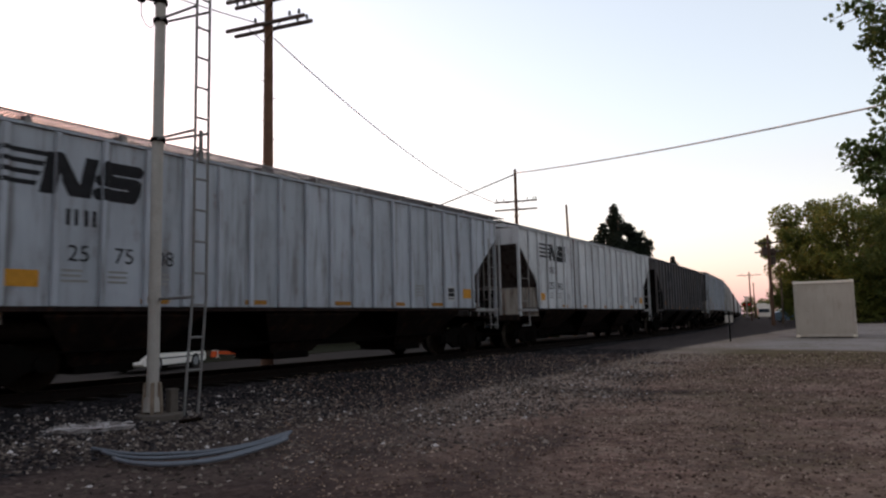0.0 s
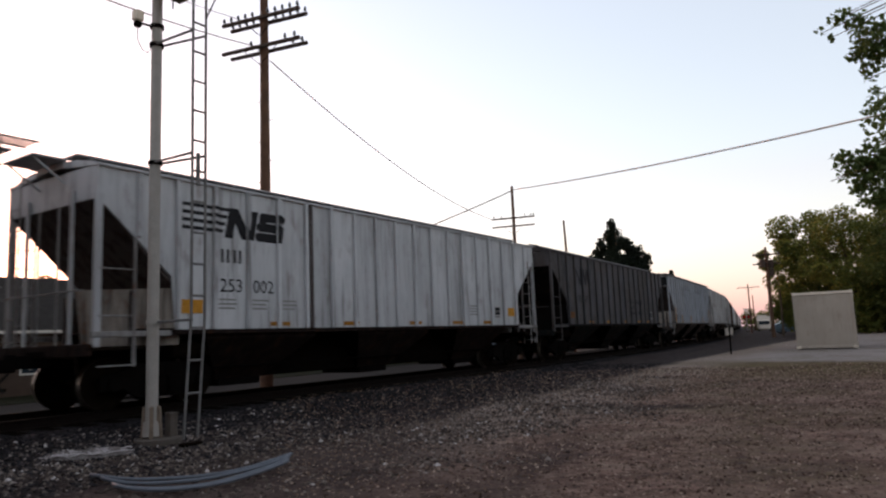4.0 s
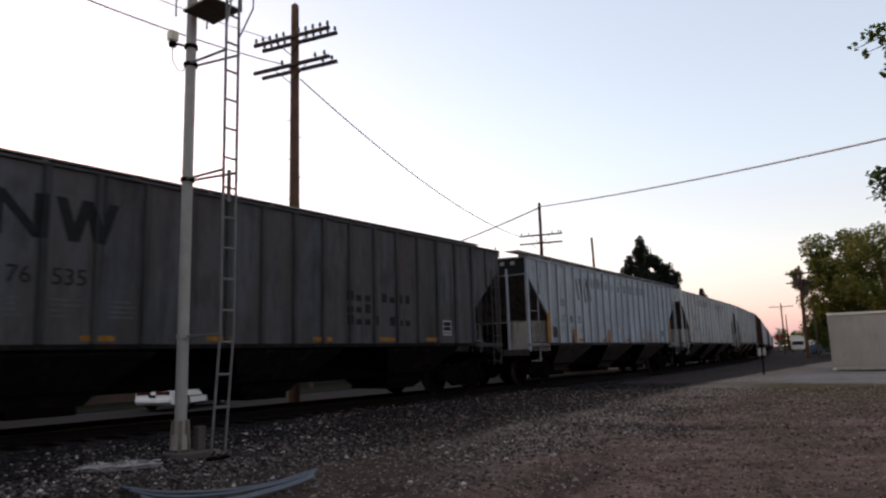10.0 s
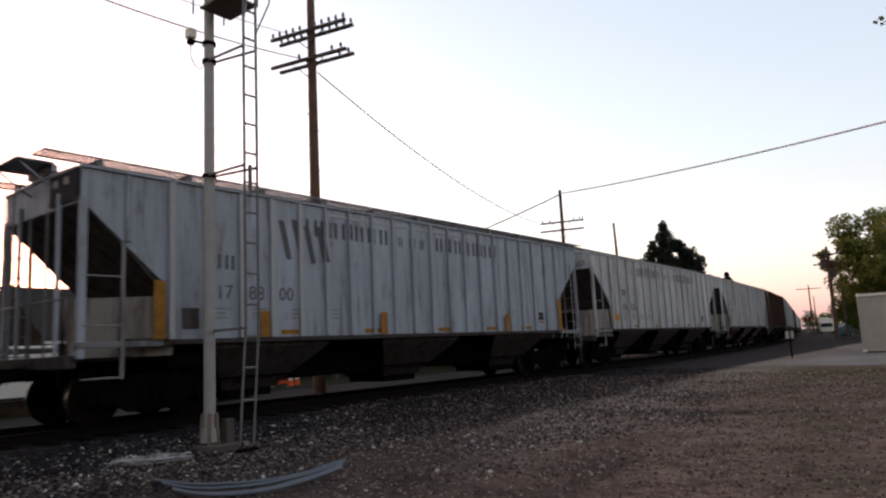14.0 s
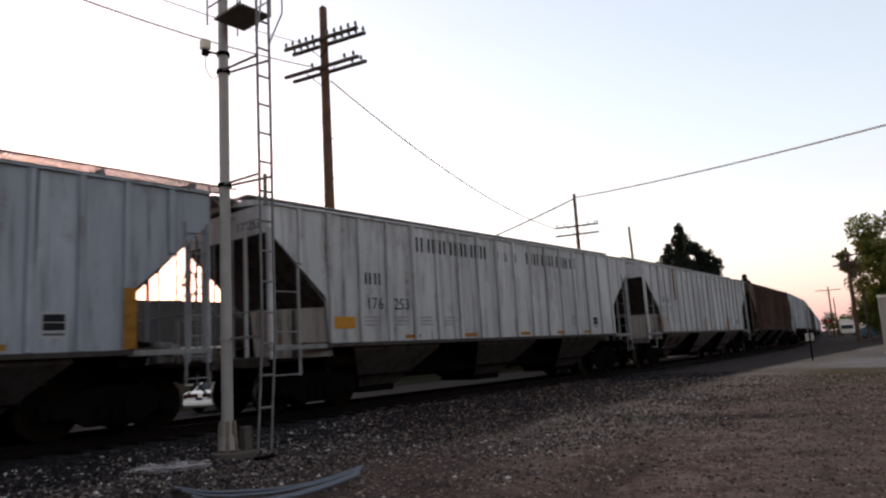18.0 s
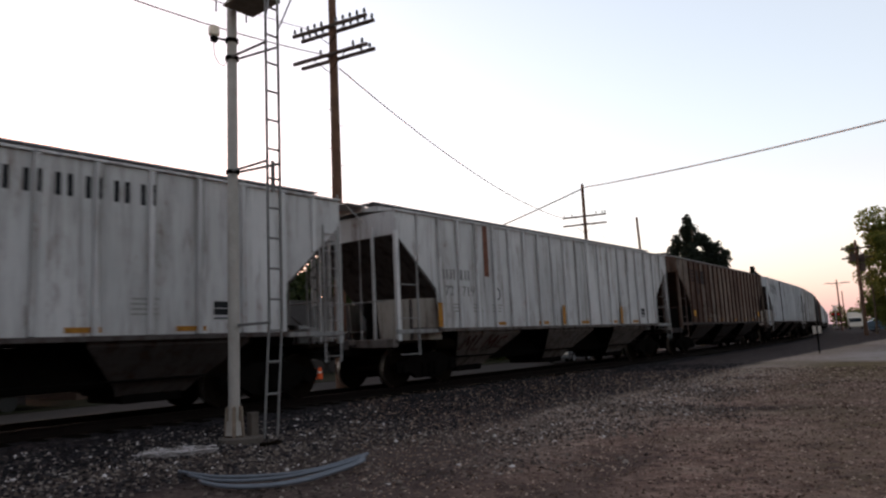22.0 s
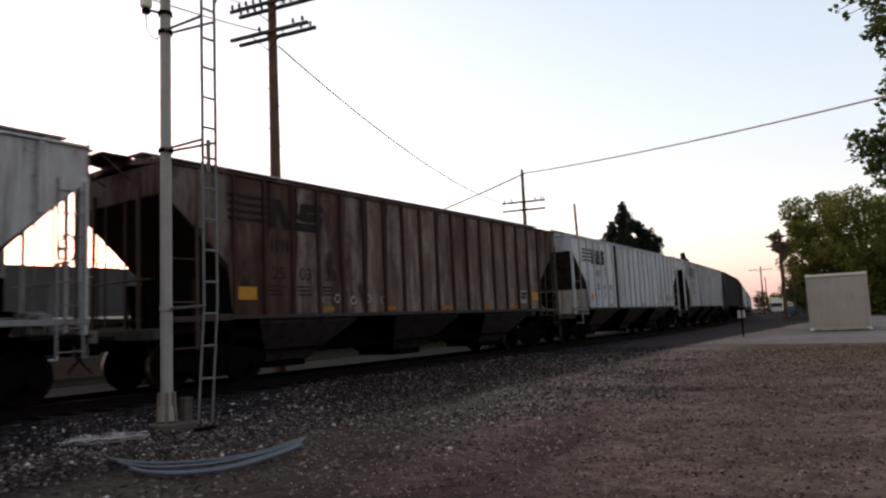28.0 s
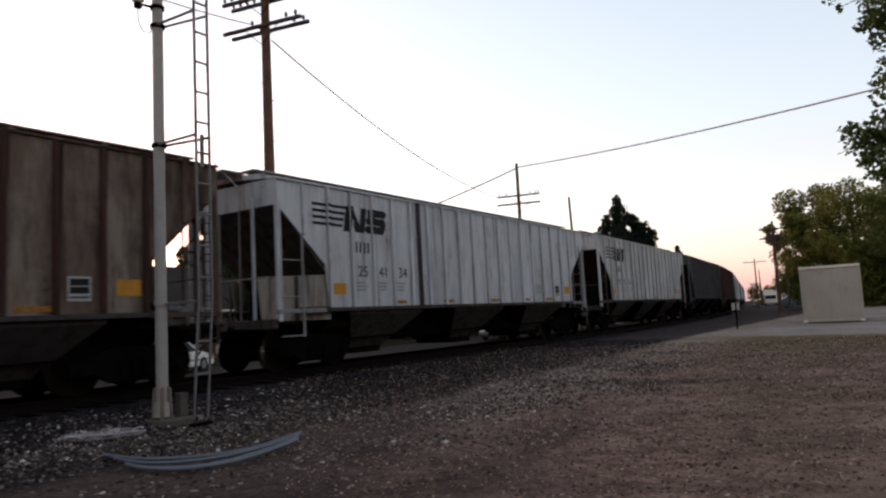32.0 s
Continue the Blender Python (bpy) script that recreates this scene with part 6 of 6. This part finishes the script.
def box_trailer(b, d):
    p = sight(b, d)
    s_, u_ = su(p.x, p.y)
    q, th = track(s_, u_)
    root = thing("box_trailer", Matrix.Translation((p.x, p.y, land(s_, u_) + 0.06)) @ pose(0, 0, 0, 0, 0, 90 - math.degrees(th)), "white box trailer parked beside the street", "trailer")
    part("box", boxed(-3.4, 3.4, -1.15, 1.15, 0.6, 2.75, 0.05), WHITEWALL, root)
    part("trim", boxed(-3.42, 3.42, -1.17, -1.145, 0.62, 0.74, 0.005), RUBBER, root)
    part("drawbar", rodded((3.3, 0, 0.55), (4.5, 0, 0.5), 0.05, n=8), STEEL_RUST, root)
    for x in (-0.5, 0.5):
        for y in (-1.0, 1.0):
            part("wheel", rodded((x, y - 0.1, 0.33), (x, y + 0.1, 0.33), 0.33, n=16), RUBBER, root)


box_trailer(-39.3, 33.0)


def barricade(b, d):
    p = sight(b, d)
    s_, u_ = su(p.x, p.y)
    root = thing("barricade", Matrix.Translation((p.x, p.y, land(s_, u_) + 0.05)) @ pose(0, 0, 0, 0, 0, -20), "low orange and white street barricade", "barricade")
    for z in (0.22, 0.48):
        part("board", boxed(-0.75, 0.75, -0.02, 0.02, z, z + 0.16, 0.006), ORANGE, root)
    for x in (-0.62, 0.62):
        part("leg", boxed(x - 0.03, x + 0.03, -0.2, 0.2, 0.0, 0.05, 0.006), WHITEWALL, root)
        part("upright", boxed(x - 0.03, x + 0.03, -0.025, 0.025, 0.05, 0.78, 0.006), WHITEWALL, root)


barricade(-17.4, 41.0)


def house(s, u, w, d, eave, ridge, wall, label, turn=0.0, win=3):
    p, th = track(s, u)
    root = thing("house", Matrix.Translation((p.x, p.y, land(s, u))) @ pose(0, 0, 0, 0, 0, 90 - math.degrees(th) + turn), label, "house", "houses along the street")
    bm = bmesh.new()
    prism(bm, ((-w / 2, -0.3), (-w / 2, eave), (w / 2, eave), (w / 2, -0.3)), -d / 2, d / 2)
    part("wall", bm, wall, root)
    for sy in (-1, 1):
        bm = bmesh.new()
        v = [bm.verts.new(c) for c in ((-w / 2 - 0.4, sy * (d / 2 + 0.45), eave - 0.12), (w / 2 + 0.4, sy * (d / 2 + 0.45), eave - 0.12), (w / 2 + 0.4, 0, ridge), (-w / 2 - 0.4, 0, ridge))]
        bm.faces.new(v)
        bmesh.ops.solidify(bm, geom=bm.faces[:], thickness=0.12)
        part("roof", bm, SHINGLE, root)
    for sx in (-1, 1):
        bm = bmesh.new()
        v = [bm.verts.new((sx * w / 2, y, z)) for y, z in ((-d / 2, eave - 0.01), (d / 2, eave - 0.01), (0, ridge - 0.1))]
        bm.faces.new(v)
        bmesh.ops.solidify(bm, geom=bm.faces[:], thickness=0.1)
        part("gable", bm, wall, root)
    part("gutter", boxed(-w / 2 - 0.42, w / 2 + 0.42, -d / 2 - 0.56, -d / 2 - 0.46, eave - 0.26, eave - 0.14), WHITEWALL, root, "white gutter")
    for k in range(win):
        x = -w / 2 + w * (k + 0.5) / win
        wi = part("window", boxed(x - 0.5, x + 0.5, -d / 2 - 0.05, -d / 2 + 0.03, 1.0, 2.1), WHITEWALL, root)
        part("pane", boxed(x - 0.42, x + 0.42, -d / 2 - 0.058, -d / 2 - 0.04, 1.08, 2.02), TINT_GLASS, wi)


house(-20, -27, 13, 8, 2.6, 4.6, DARKWALL, "low dark house with a shingle roof")
house(-5.5, -24, 8, 7, 2.6, 4.4, BRICKY, "small tan house with a dark gabled roof", 90, 2)
house(6, -26, 12, 8, 3.0, 5.6, DARKWALL, "long dark low shed behind the street")
house(21, -26, 13, 8, 3.2, 6.0, BRICKY, "tan single-storey house with a dark roof")
house(40, -30, 13, 8, 3.1, 5.6, DARKWALL, "dark single-storey house with a shingle roof")


# ---- things near the crossing ----
def far_box():
    p = sight(24.75, 150)
    b = thing("delivery_truck", Matrix.Translation((p.x, p.y, 0.42)) @ pose(0, 0, 0, 0, 0, -24), "white box truck waiting past the crossing", "truck")
    part("cargo_box", boxed(-1.2, 1.2, -2.5, 1.6, 0.7, 3.1, 0.04), WHITEWALL, b)
    part("cab", boxed(-1.05, 1.05, -4.0, -2.5, 0.4, 2.2, 0.15), WHITEWALL, b)
    part("windscreen", boxed(-0.95, 0.95, -4.03, -3.9, 1.3, 2.0, 0.02), TINT_GLASS, b)
    for x in (-0.95, 0.95):
        for y in (-3.3, 0.6):
            part("wheel", rodded((x - 0.12, y, 0.42), (x + 0.12, y, 0.42), 0.42, n=14), RUBBER, b)


far_box()


def crossing_signal():
    p = sight(23.6, 150)
    b = thing("crossing_signal", Matrix.Translation((p.x, p.y, 0.45)) @ pose(0, 0, 0, 0, 0, -23), "railway crossing signal with red lamps on a pale post", "crossing signal")
    part("post", rodded((0, 0, 0), (0, 0, 4.6), 0.08, n=10), MAST_PAINT, b)
    for a in (45, -45):
        o = part("sign_board", boxed(-0.75, 0.75, -0.06, -0.03, -0.11, 0.11), WHITEWALL, b)
        o.matrix_basis = pose(0, -0.07 if a > 0 else -0.11, 4.1, 0, a, 0)
    for x in (-0.42, 0.42):
        lamp = part("lamp_hood", rodded((x, -0.1, 2.9), (x, 0.05, 2.9), 0.3, n=16), STEEL_DARK, b)
        part("lens", rodded((x, -0.13, 2.9), (x, -0.1, 2.9), 0.11, n=14), RED_GLOW, lamp, "lit red lens")
    part("crossbar", boxed(-0.6, 0.6, -0.03, 0.03, 2.86, 2.94), STEEL_DARK, b)
    part("foundation", boxed(-0.4, 0.4, -0.4, 0.4, -0.1, 0.2, 0.03), CONCRETE, b)


RED_GLOW, _t, _b = nodes_of("lit_red_signal_lens", 0.3)
_b.inputs["Base Color"].default_value = (0.5, 0.02, 0.02, 1)
_b.inputs["Emission Color"].default_value = (1.0, 0.05, 0.04, 1)
_b.inputs["Emission Strength"].default_value = 0.18
crossing_signal()

p = sight(22.3, 33.0)
mk = thing("marker_post", Matrix.Translation((p.x, p.y, ground_z(p.x, p.y) - 0.1)), "thin dark steel marker post beside the track", "post")
part("post", rodded((0, 0, 0), (0, 0, 0.95), 0.035, n=8), STEEL_DARK, mk)
part("cap", rodded((0, 0, 0.95), (0, 0, 1.0), 0.045, n=8), STEEL_DARK, mk)
for x0, x1 in ((-0.19, -0.05), (0.03, 0.15)):
    part("sign_plate", boxed(x0, x1, -0.05, -0.035, 0.92, 1.24, 0.004), CHALK, mk, "small pale sign plate")


# ---- what moves ----
def wagon_pose(mid, t):
    s = mid - SPEED * t
    (a, _), (b, _) = track(s - 6.1), track(s + 6.1)
    c = (a + b) / 2
    d = b - a
    return pose(c.x, c.y, RAIL_Z, 0, 0, math.degrees(math.atan2(d.y, d.x)))


def motions():
    for car, wheels, mid in TRAIN:
        walk(car, [(t, wagon_pose(mid, t)) for t in range(33)])
        if mid < 175:
            times = [0.15 * k for k in range(214)] + [32.0]
            for w in wheels:
                p = w.matrix_basis.translation.copy()
                walk(w, [(t, pose(p.x, p.y, p.z, 0, -math.degrees(SPEED * t / 0.455), 0)) for t in times])


motions()
